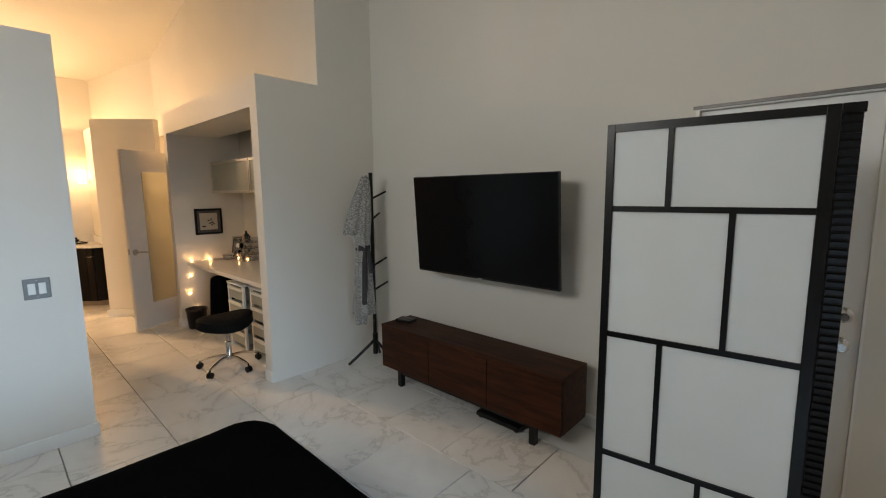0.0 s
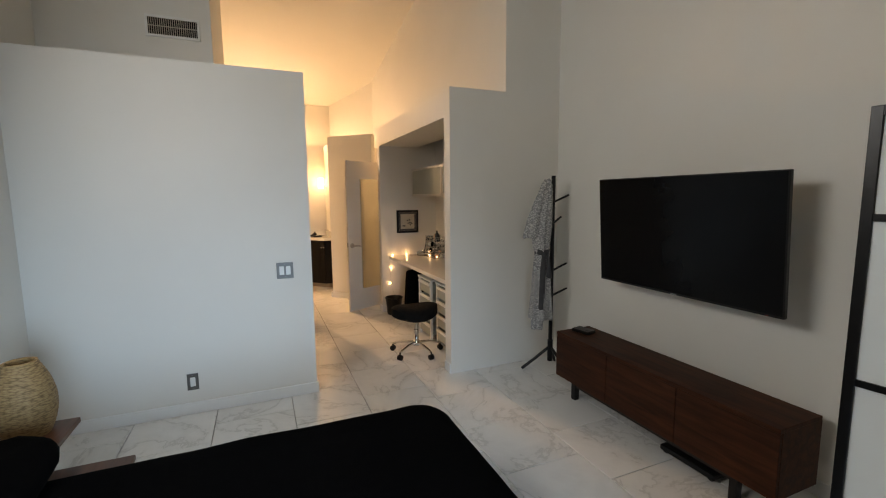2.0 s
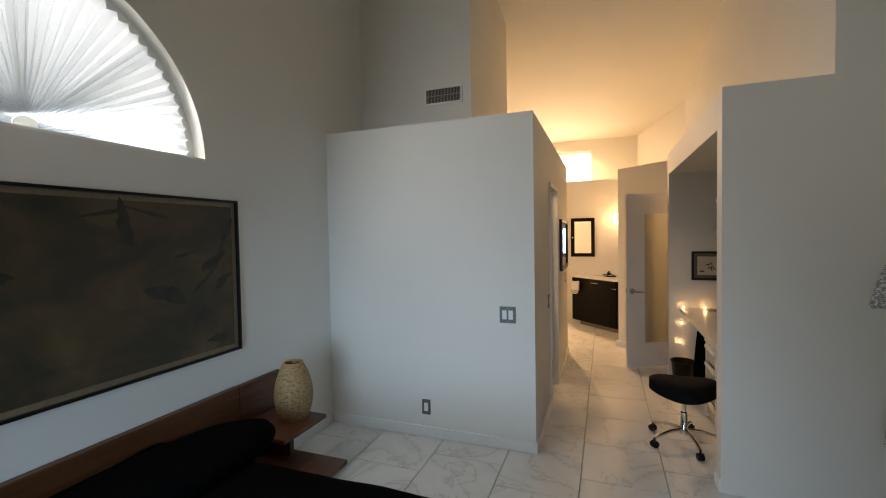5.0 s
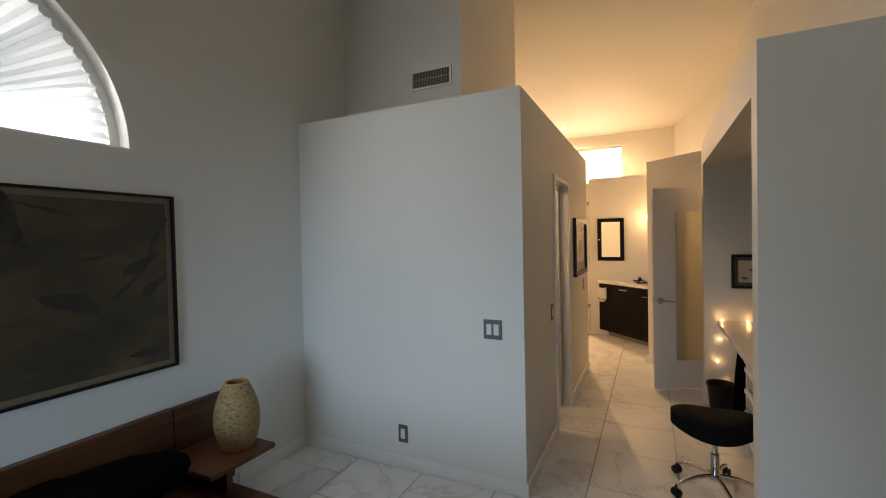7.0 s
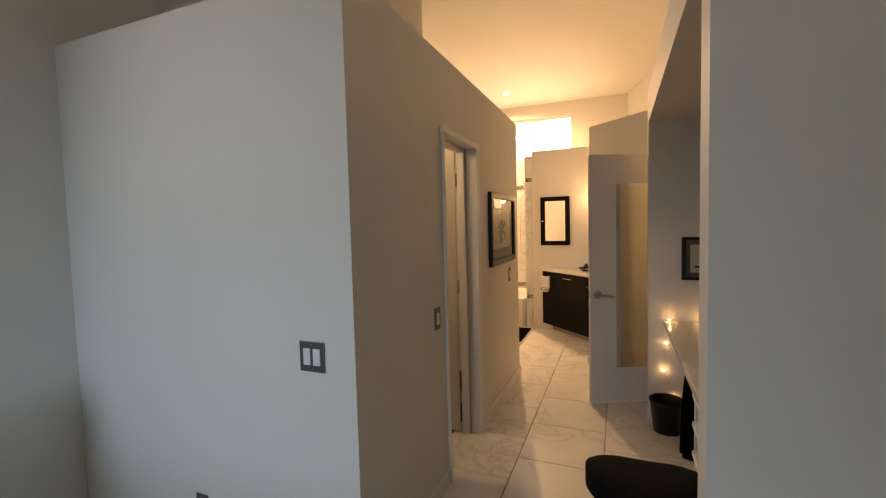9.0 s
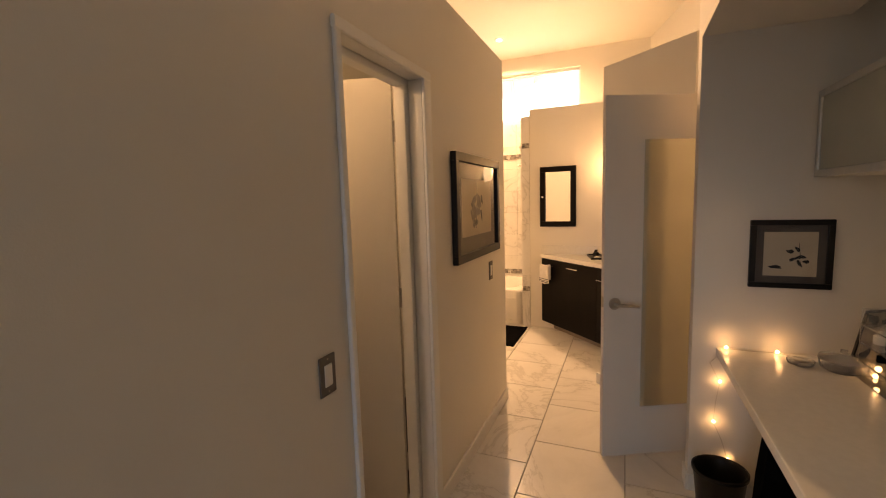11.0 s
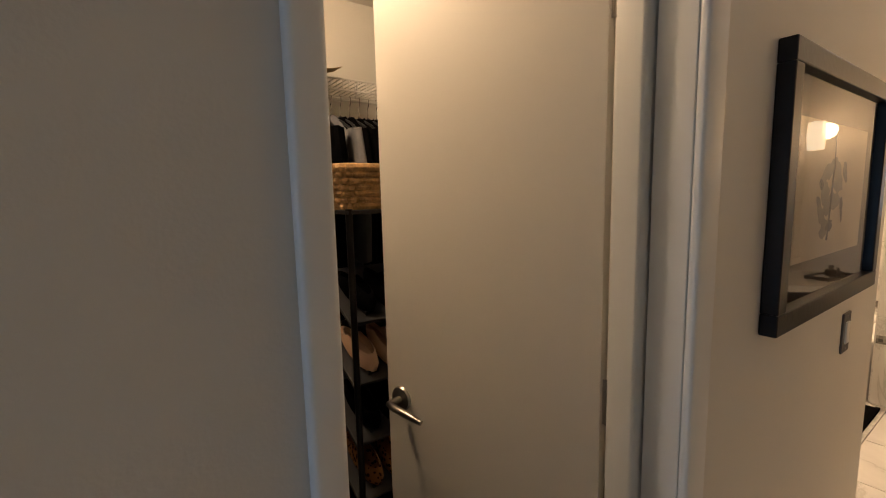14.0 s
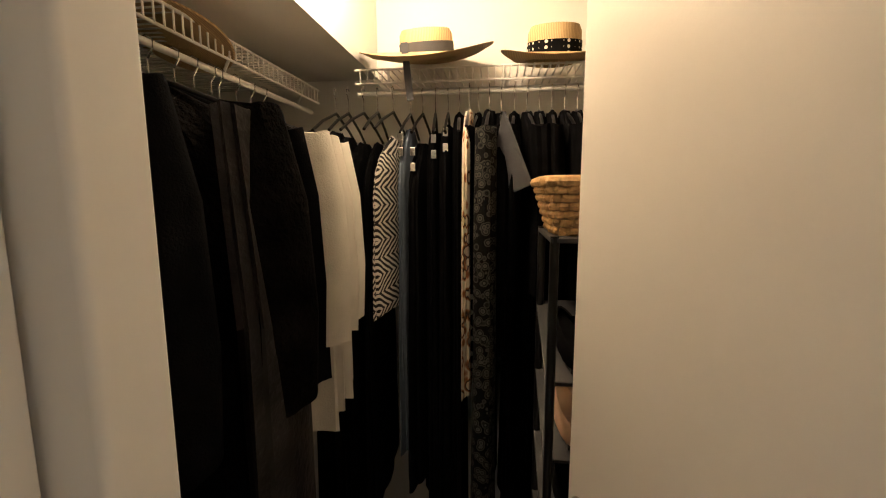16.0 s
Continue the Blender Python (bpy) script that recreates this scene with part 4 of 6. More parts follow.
# folding screen and outside door
def folding_screen():
    a, b = Vector((-0.672, 1.91, 0)), Vector((0.015, 1.9945, 0))
    d = b - a
    t = thing("folding_screen", pose(a.x, a.y, 0, 0, 0, math.degrees(math.atan2(d.y, d.x))), "black-framed folding screen with white paper panels", "folding screen")
    L, H = d.length, 1.785
    part("stile", boxes((0, -0.012, 0, 0.03, 0.012, H), bevel=0.002), M_BLACK, t)
    part("stile", boxes((L - 0.035, -0.012, 0, L, 0.012, H), bevel=0.002), M_BLACK, t)
    levels = [H - 0.015, 1.455, 0.935, 0.405, 0.10]
    for k, z in enumerate(levels):
        part("rail", boxes((0.03, -0.011, z - (0.015 if k in (0, 4) else 0.011), L - 0.035, 0.011, z + (0.015 if k in (0, 4) else 0.011))), M_BLACK, t)
    cuts = (0.285, 0.625, 0.285, 0.55)
    for k, c in enumerate(cuts):
        z1, z0 = levels[k] - 0.011, levels[k + 1] + 0.011
        xc = 0.056 + 0.607 * c
        part("mullion", boxes((xc - 0.010, -0.010, z0, xc + 0.010, 0.010, z1)), M_BLACK, t)
        part("paper_panel", boxes((0.03, -0.003, z0, xc - 0.010, 0.003, z1)), M_SHOJI, t, "white translucent paper panel")
        part("paper_panel", boxes((xc + 0.010, -0.003, z0, L - 0.035, 0.003, z1)), M_SHOJI, t, "white translucent paper panel")
    # second leaf, folded back and seen along its slats
    w2 = 0.056
    m = pose(L, 0, 0, 0, 0, 4)
    leaf = boxes((0.002, -0.012, H - 0.03, w2, 0.012, H))
    bmesh.ops.transform(leaf, matrix=m, verts=leaf.verts)
    part("second_leaf_rail", leaf, M_BLACK, t)
    sl = bmesh.new()
    box(sl, 0.004, -0.014, -0.008, w2 - 0.006, -0.004, 0.008, m=pose(0, 0, 0, 14))
    first = part("slat", sl, M_BLACK, t)
    first.matrix_basis = pose(L, 0, H - 0.045, 0, 0, 4)
    for i in range(1, 66):
        o = first.copy()
        scene.collection.objects.link(o)
        o.matrix_basis = pose(L, 0, H - 0.045 - 0.0256 * i, 0, 0, 4)
    back = boxes((0.002, -0.003, 0, w2 - 0.004, 0.010, H - 0.03))
    bmesh.ops.transform(back, matrix=m, verts=back.verts)
    part("second_leaf", back, M_BLACK, t)


folding_screen()
t = tagged(new("door_1"), "white outside door with chrome knob and deadbolt", "door", kind="structure")
part("leaf", boxes((DOOR_L + 0.02, TV_Y + 0.035, 0.01, DOOR_R - 0.012, TV_Y + 0.078, DOOR_T - 0.02), bevel=0.003), M_TRIM, t)
part("threshold", boxes((DOOR_L, TV_Y, 0, DOOR_R, TV_Y + 0.14, 0.01)), M_ALU, t)
part("jamb", boxes((DOOR_L, TV_Y, 0.01, DOOR_L + 0.018, TV_Y + 0.14, DOOR_T), (DOOR_R - 0.01, TV_Y, 0.01, DOOR_R, TV_Y + 0.14, DOOR_T), (DOOR_L + 0.018, TV_Y, DOOR_T - 0.018, DOOR_R - 0.01, TV_Y + 0.14, DOOR_T)), M_TRIM, t)
part("top_trim", boxes((DOOR_L - 0.01, TV_Y - 0.012, DOOR_T - 0.012, DOOR_R + 0.4, TV_Y, DOOR_T + 0.004)), M_PLATE, t, "thin metal trim over the door")
for z in (0.965, 0.825):
    bm = bmesh.new()
    lathe(bm, [(0.030, 0), (0.031, 0.008), (0.018, 0.014), (0.014, 0.03), (0.026, 0.045), (0.028, 0.06), (0.018, 0.072)], 28)
    bmesh.ops.transform(bm, matrix=pose(0.085, TV_Y + 0.035, z, 90), verts=bm.verts)
    part("knob", bm, M_CHROME, t, "chrome door knob", True)
t = thing("duffel_bag", pose(0.10, 2.35, 0), "small slumped black bag on the floor by the door", "bag")
bm = bmesh.new()
bmesh.ops.create_uvsphere(bm, u_segments=24, v_segments=14, radius=1)
for v in bm.verts:
    v.co = Vector((v.co.x * 0.13, v.co.y * 0.11, max(0.0, 0.10 + v.co.z * 0.12))) * (1 + 0.08 * noise.noise(v.co * 3))
part("body", bm, M_FABRIC, t, "", True)
bm = bmesh.new()
tube(bm, [(-0.05, 0, 0.20), (-0.03, 0, 0.27), (0.03, 0, 0.27), (0.05, 0, 0.20)], 0.008, 8)
part("handle", bm, M_FABRIC, t, "", True)


# ---- desk niche ----
t = thing("desk", pose(-5.5, 2.45, 0), "long white built-in desk across the niche", "desk")
part("desktop", boxes((0.002, -0.685, 0.715, 2.13, -0.002, 0.755), bevel=0.004), M_COUNTER, t)
part("support", boxes((2.06, -0.62, 0.0, 2.09, -0.02, 0.715)), M_WALL, t)
part("cleat", boxes((0.002, -0.55, 0.67, 0.025, -0.02, 0.715)), M_WALL, t)


def drawer_tower(m):
    t = thing("drawer_tower", m, "white plastic drawer tower under the desk", "drawers")
    for sx in (-0.17, 0.17):
        for sy in (-0.19, 0.19):
            part("post", boxes((sx - 0.012, sy - 0.012, 0, sx + 0.012, sy + 0.012, 0.64)), M_WHITEPL, t)
    part("top", boxes((-0.19, -0.21, 0.64, 0.19, 0.21, 0.66), bevel=0.004), M_WHITEPL, t)
    for k in range(4):
        z = 0.05 + 0.15 * k
        d = part("drawer", boxes((-0.155, -0.2, z, 0.155, 0.2, z + 0.012), (-0.155, -0.2, z + 0.012, -0.148, 0.2, z + 0.115), (0.148, -0.2, z + 0.012, 0.155, 0.2, z + 0.115), (-0.148, -0.2, z + 0.012, 0.148, -0.19, z + 0.10), (-0.148, 0.19, z + 0.012, 0.148, 0.2, z + 0.115)), M_FROST, t, "translucent plastic drawer")
        part("lip", boxes((-0.16, -0.215, z + 0.09, 0.16, -0.19, z + 0.118), bevel=0.004), M_WHITEPL, d)
    return t


dt = drawer_tower(pose(-4.30, 2.02, 0, 0, 0, 0))
tagged(dt, group="drawer towers under the desk")
copy_thing(dt, pose(-3.85, 2.05, 0))


def upper_cabinet(x0, x1):
    t = thing("wall_cabinet", pose((x0 + x1) / 2, 2.45, 1.54), "wall cabinet with a frosted glass door in aluminium", "cabinet")
    w = (x1 - x0) / 2
    part("body", boxes((-w, -0.33, 0, w, 0, 0.016), (-w, -0.33, 0.344, w, 0, 0.36), (-w, -0.33, 0.016, -w + 0.016, 0, 0.344), (w - 0.016, -0.33, 0.016, w, 0, 0.344), (-w + 0.016, -0.012, 0.016, w - 0.016, 0, 0.344)), M_WALL, t)
    d = part("door_frame", boxes((-w + 0.002, -0.352, 0.002, w - 0.002, -0.332, 0.03), (-w + 0.002, -0.352, 0.33, w - 0.002, -0.332, 0.358), (-w + 0.002, -0.352, 0.03, -w + 0.03, -0.332, 0.33), (w - 0.03, -0.352, 0.03, w - 0.002, -0.332, 0.33), bevel=0.002), M_ALU, t, "aluminium door frame")
    part("door_glass", boxes((-w + 0.03, -0.345, 0.03, w - 0.03, -0.340, 0.33)), M_FROST, d, "frosted glass pane")


upper_cabinet(-5.498, -4.47)
upper_cabinet(-4.465, -3.40)


def office_stool():
    t = thing("office_stool", pose(-3.86, 1.56, 0, 0, 0, 0), "black saddle-seat rolling stool on a chrome star base", "stool")
    bm = bmesh.new()
    nr, ns = 14, 44
    top, bot = [], []
    for layer, store in ((1, top), (0, bot)):
        for i in range(nr + 1):
            f = i / nr
            ringv = []
            for k in range(ns):
                a = 2 * math.pi * k / ns
                rad = 0.205 * (1 + 0.07 * math.cos(3 * a) - 0.05 * math.cos(2 * a)) * f
                x, y = rad * math.cos(a) * 0.92, rad * math.sin(a) * 1.06
                edge = 0.04 * f ** 6
                saddle = 0.028 * max(0.0, -y / 0.2) ** 2 + 0.03 * max(0.0, y / 0.2) ** 2 - 0.03 * max(0.0, x / 0.2) ** 2
                z = 0.475 + 0.8 * saddle - edge if layer else 0.345 + 0.3 * saddle + edge * 0.8
                ringv.append(bm.verts.new((x, y, z)))
            store.append(ringv)
    for store in (top, bot):
        for p, q in zip(store[1:], store[2:]):
            for k in range(ns):
                bm.faces.new((p[k], p[(k + 1) % ns], q[(k + 1) % ns], q[k]))
        bm.faces.new(store[1])
    for k in range(ns):
        bm.faces.new((top[-1][k], top[-1][(k + 1) % ns], bot[-1][(k + 1) % ns], bot[-1][k]))
    loose = [v for v in bm.verts if not v.link_faces]
    bmesh.ops.delete(bm, geom=loose, context="VERTS")
    part("seat", bm, M_CHAIRSEAT, t, "black upholstered saddle seat", True)
    bm = bmesh.new()
    lathe(bm, [(0.09, 0.338), (0.09, 0.360)], 24)
    part("seat_plate", bm, M_BLACK, t, "", True)
    bm = bmesh.new()
    tube(bm, [(0.02, 0.02, 0.332), (-0.10, -0.14, 0.332), (-0.14, -0.19, 0.305)], 0.006, 8)
    part("height_lever", bm, M_CHROME, t, "", True)
    bm = bmesh.new()
    lathe(bm, [(0.016, 0.22), (0.016, 0.365)], 20)
    part("gas_rod", bm, M_CHROME, t, "chrome rod", True)
    bm = bmesh.new()
    lathe(bm, [(0.030, 0.075), (0.030, 0.12), (0.024, 0.13), (0.024, 0.235), (0.018, 0.24)], 24)
    part("column", bm, M_CHROME, t, "chrome column", True)
    for k in range(5):
        a = radians(72 * k + 15)
        c, s = math.cos(a), math.sin(a)
        bm = bmesh.new()
        tube(bm, [(0.02 * c, 0.02 * s, 0.105), (0.12 * c, 0.12 * s, 0.105), (0.21 * c, 0.21 * s, 0.085), (0.25 * c, 0.25 * s, 0.07)], 0.013, 10, taper=[1.2, 1, 0.9, 0.8])
        arm = part("star_arm", bm, M_CHROME, t, "chrome arm", True)
        bm = bmesh.new()
        px, py = 0.25 * c, 0.25 * s
        for off in (-0.013, 0.013):
            ring_bm = bmesh.new()
            lathe(ring_bm, [(0.018, -0.008), (0.026, -0.006), (0.026, 0.006), (0.018, 0.008)], 20)
            bmesh.ops.transform(ring_bm, matrix=Matrix.Translation((px - off * s, py + off * c, 0.026)) @ Matrix.Rotation(a, 4, "Z") @ Matrix.Rotation(math.pi / 2, 4, "X"), verts=ring_bm.verts)
            me = bpy.data.meshes.new("tmp")
            ring_bm.to_mesh(me)
            ring_bm.free()
            bm.from_mesh(me)
            bpy.data.meshes.remove(me)
        tube(bm, [(px, py, 0.026), (px, py, 0.075)], 0.007, 8)
        part("caster", bm, M_BLACK, arm, "black twin-wheel caster", True)


office_stool()

t = thing("waste_bin", pose(-5.35, 1.775, 0), "small black tapered waste bin by the niche wall", "waste bin")
bm = bmesh.new()
lathe(bm, [(0.085, 0), (0.088, 0.006), (0.108, 0.215), (0.112, 0.22), (0.108, 0.224), (0.100, 0.215), (0.082, 0.012)], 36)
part("bucket", bm, M_BLACK, t, "", True)
bm = bmesh.new()
lathe(bm, [(0.109, 0.210), (0.115, 0.213), (0.115, 0.225), (0.109, 0.228)], 36, cap=False)
part("rim", bm, M_BLACK, t, "", True)

t = thing("tote_bag", pose(-5.06, 1.98, 0, 0, 0, 12), "tall black bag standing under the desk", "bag")
bm = bmesh.new()
drape(bm, [(0.62, 0, 0, 0.05, 0.085), (0.60, 0, 0, 0.085, 0.12), (0.4, 0, 0, 0.10, 0.14), (0.15, 0, 0, 0.11, 0.155), (0.0, 0, 0, 0.11, 0.16)], 2, 4, 0.05)
part("body", bm, M_FABRIC, t, "", True)
bm = bmesh.new()
tube(bm, [(0.0, 0.02 * math.cos(a), 0.635 + 0.02 * math.sin(a)) for a in [i * math.pi / 8 for i in range(16)]], 0.003, 6, closed=True)
part("ring", bm, M_NICKEL, t, "metal hanging ring", True)


# string of lights along the desk edge and down the wall
def light_string():
    t = thing("string_lights", pose(0, 0, 0), "warm fairy lights on a thin wire along the desk", "string lights")
    nodes = [(-5.485, 1.83, 0.20), (-5.485, 1.80, 0.30), (-5.485, 1.765, 0.38), (-5.485, 1.77, 0.48), (-5.485, 1.785, 0.585), (-5.48, 1.74, 0.68), (-5.46, 1.80, 0.763), (-5.46, 1.90, 0.760), (-5.46, 1.995, 0.763), (-5.42, 2.08, 0.760), (-5.33, 2.16, 0.760), (-5.26, 2.25, 0.763), (-5.15, 2.30, 0.760), (-5.05, 2.27, 0.763)]
    bm = bmesh.new()
    tube(bm, nodes, 0.0012, 6)
    part("wire", bm, M_NICKEL, t, "thin copper wire")
    for k in (0, 2, 4, 6, 8, 11, 13):
        x, y, z = nodes[k]
        bm = bmesh.new()
        bmesh.ops.create_icosphere(bm, subdivisions=2, radius=0.0075)
        for v in bm.verts:
            v.co += Vector((x + 0.004, y, z + 0.006))
        part("bulb", bm, M_BULB, t, "small glowing bulb", True)


light_string()
for i, (x, y, z) in enumerate([(-5.44, 1.80, 0.80), (-5.44, 2.0, 0.80), (-5.45, 1.78, 0.59), (-5.45, 1.77, 0.39), (-5.24, 2.25, 0.80)]):
    lamp("fairy_light", "POINT", pose(x, y, z), 0.12, BULB, radius=0.01)

t = thing("glass_dish", pose(-5.33, 2.18, 0.755), "round clear ribbed glass dish on the desk", "dish")
bm = bmesh.new()
lathe(bm, [(0.06, 0), (0.075, 0.01), (0.08, 0.045), (0.076, 0.045), (0.07, 0.012), (0.03, 0.008)], 40)
part("bowl", bm, M_CLEAR, t, "", True)
bm = bmesh.new()
lathe(bm, [(0.082, 0.046), (0.078, 0.055), (0.03, 0.066), (0.012, 0.07), (0.012, 0.085)], 40)
part("lid", bm, M_CLEAR, t, "", True)
t = thing("glass_tray", pose(-5.36, 2.05, 0.755), "low clear glass tray on the desk", "dish")
bm = bmesh.new()
lathe(bm, [(0.035, 0), (0.045, 0.004), (0.05, 0.018), (0.046, 0.018), (0.04, 0.006)], 32)
part("bowl", bm, M_CLEAR, t, "", True)

p = framed("desk_picture", pose(-5.40, 2.30, 0.885, -12, 0, -62), 0.17, 0.25, 0.008, 0.012, 0.004, "tilted silver-framed ink picture leaning on the desk", M_BLACK, M_PAPER, M_PAPER, False)
bm = bmesh.new()
for k, (cx, cz, rx, rz) in enumerate([(-0.04, 0.08, 0.04, 0.02), (0.045, 0.085, 0.03, 0.018), (0.04, -0.075, 0.035, 0.02), (-0.05, -0.09, 0.02, 0.012)]):
    blob(bm, cx, cz, rx, rz, 0.0100 + 0.0002 * k, 60 + k, turn=k)
part("ink_marks", bm, M_INK, p)
t = thing("acrylic_organiser", pose(-5.12, 2.30, 0.755), "stacked clear acrylic organiser full of small bottles", "organiser")
for k in range(4):
    part("tier", boxes((-0.15, -0.10, 0.07 * k, 0.15, 0.12, 0.07 * k + 0.005), (-0.15, -0.10, 0.07 * k + 0.005, -0.145, 0.12, 0.07 * k + 0.066), (0.145, -0.10, 0.07 * k + 0.005, 0.15, 0.12, 0.07 * k + 0.066)), M_CLEAR, t, "clear acrylic tier")
rng = random.Random(12)
for k in range(16):
    x, y, z = -0.125 + 0.083 * (k % 4), rng.uniform(-0.05, 0.05), 0.07 * (k // 4) + 0.0055
    bm = bmesh.new()
    r = rng.uniform(0.014, 0.026)
    h = rng.uniform(0.03, 0.055) if k < 12 else rng.uniform(0.06, 0.14)
    lathe(bm, [(r, 0), (r, h * 0.7), (r * 0.55, h * 0.8), (r * 0.55, h)], 16, centre=(-5.12 + x, 2.30 + y, 0.755 + z))
    b = thing("small_bottle", pose(0, 0, 0), "small dark cosmetic bottle in the clear organiser", "bottle", "bottles in the organiser")
    part("bottle", bm, [M_BLACK, M_INKGREY, M_BEIGE, M_WHITEPL, M_FABRIC][k % 5], b, "", True)


# ---- bathroom ----
def tile_wall(name, parent, m, cols, rows, w, h, gap=0.003):
    """White marble wall tiles as pieces of their own on one mesh, in the x-z plane of m."""
    bm = bmesh.new()
    box(bm, gap / 2, -0.008, gap / 2, w - gap / 2, 0, h - gap / 2)
    me = finish(bm, name, M_MARBLE)
    for i in range(cols):
        for j in range(rows):
            o = new(name, me)
            o.parent = parent
            o.matrix_basis = m @ pose(w * i, 0, h * j)


tub_wall = structure("wall_tub_end", boxes((-9.0, 0.262, 0, -8.09, 0.35, 2.40)), M_GROUT, "marble-tiled end of the tub alcove")
tile_wall("tile", tub_wall, pose(-8.09, 0.262, 0.0, 0, 0, 90), 1, 4, 0.088, 0.60)
tile_wall("tile", tub_wall, pose(-9.0, 0.262, 0.0), 2, 4, 0.455, 0.60)
back_tiles = structure("wall_tub_back", boxes((BATH_X, -1.5, 0.38, BATH_X + 0.01, 0.262, 2.5)), M_GROUT, "marble-tiled back of the tub alcove")
tile_wall("tile", back_tiles, pose(BATH_X + 0.01, -1.5, 0.40, 0, 0, 90), 6, 7, 0.2935, 0.30)
mosaic = mat("mosaic_tile", (0.22, 0.21, 0.20), 0.2, var=0)
mt = texture(mosaic, "ShaderNodeTexVoronoi", 45.0, Randomness=0.1)
ramp_on(mosaic, mt.outputs["Color"], [(0.0, (0.06, 0.06, 0.06)), (0.5, (0.24, 0.22, 0.20)), (1.0, (0.55, 0.54, 0.52))])
for z in (2.03, 0.44):
    t = thing("mosaic_band", pose(BATH_X + 0.0185, -1.5, z), "grey mosaic tile band across the tub wall", "tile band", "mosaic bands")
    part("band", boxes((0, 0, 0, 0.005, 1.76, 0.065)), mosaic, t)
for z in (2.05, 0.42):
    t = thing("mosaic_band", pose(-8.0815, 0.264, z), "grey mosaic tile insert on the alcove edge", "tile band", "mosaic bands")
    part("band", boxes((0, 0, 0, 0.005, 0.084, 0.055)), mosaic, t)


def bathtub():
    t = thing("bathtub", pose(-8.60, -0.62, 0), "white enamel bathtub set in a tiled alcove", "bathtub")
    bm = bmesh.new()
    L, W = 0.87, 0.51
    rings = []
    for r, z in ((1.0, 0.0), (1.0, 0.40), (0.985, 0.415), (0.88, 0.415), (0.85, 0.38), (0.78, 0.12), (0.60, 0.09)):
        pts = []
        for k in range(48):
            a = 2 * math.pi * k / 48
            c, s = math.cos(a), math.sin(a)
            p = 0.16 if r > 0.97 else 0.35
            x = W * (1 - (1 - r) * 1.4) * math.copysign(abs(c) ** p, c)
            y = L * (1 - (1 - r) * 0.9) * math.copysign(abs(s) ** p, s)
            pts.append(bm.verts.new((x, y, z)))
        rings.append(pts)
    for p, q in zip(rings, rings[1:]):
        for k in range(48):
            bm.faces.new((p[k], p[(k + 1) % 48], q[(k + 1) % 48], q[k]))
    bm.faces.new(rings[-1])
    part("basin", bm, M_TUB, t, "", True)
    part("apron_panel", boxes((W, -L + 0.1, 0.06, W + 0.008, L - 0.06, 0.33), bevel=0.004), M_TUB, t, "raised apron panel")


bathtub()
t = thing("hand_shower", pose(-8.62, 0.262, 1.93), "chrome hand shower with a white hose on the tiled wall", "shower")
part("bracket", boxes((-0.02, -0.05, -0.03, 0.02, -0.008, 0.03), bevel=0.004), M_CHROME, t)
bm = bmesh.new()
tube(bm, [(0, -0.05, -0.06), (0, -0.07, 0.02), (0, -0.11, 0.10), (0, -0.14, 0.20)], 0.011, 10)
part("handle", bm, M_CHROME, t, "", True)
bm = bmesh.new()
lathe(bm, [(0.012, 0), (0.045, 0.02), (0.048, 0.03), (0.0, 0.032)], 24)
bmesh.ops.transform(bm, matrix=pose(0, -0.13, 0.0, 200), verts=bm.verts)
part("head", bm, M_CHROME, t, "", True)
bm = bmesh.new()
tube(bm, [(0, -0.05, -0.06), (0.01, -0.06, -0.4), (0.0, -0.05, -0.9), (-0.02, -0.035, -1.12), (-0.03, -0.03, -1.2), (-0.05, -0.03, -1.3)], 0.007, 8)
part("hose", bm, M_CHROME, t, "", True)
part("tap_body", boxes((-0.09, -0.05, -1.43, -0.01, -0.008, -1.32), bevel=0.006), M_CHROME, t, "chrome tap body")
t = thing("bath_mat", pose(-7.66, 0.02, 0), "small black bath mat on marble tiles", "bath mat")
part("mat", boxes((-0.34, -0.32, 0.0, 0.34, 0.30, 0.014), bevel=0.006), M_FABRIC, t)
part("border", boxes((-0.345, 0.285, 0.0, 0.345, 0.31, 0.016)), M_FABRIC, t)


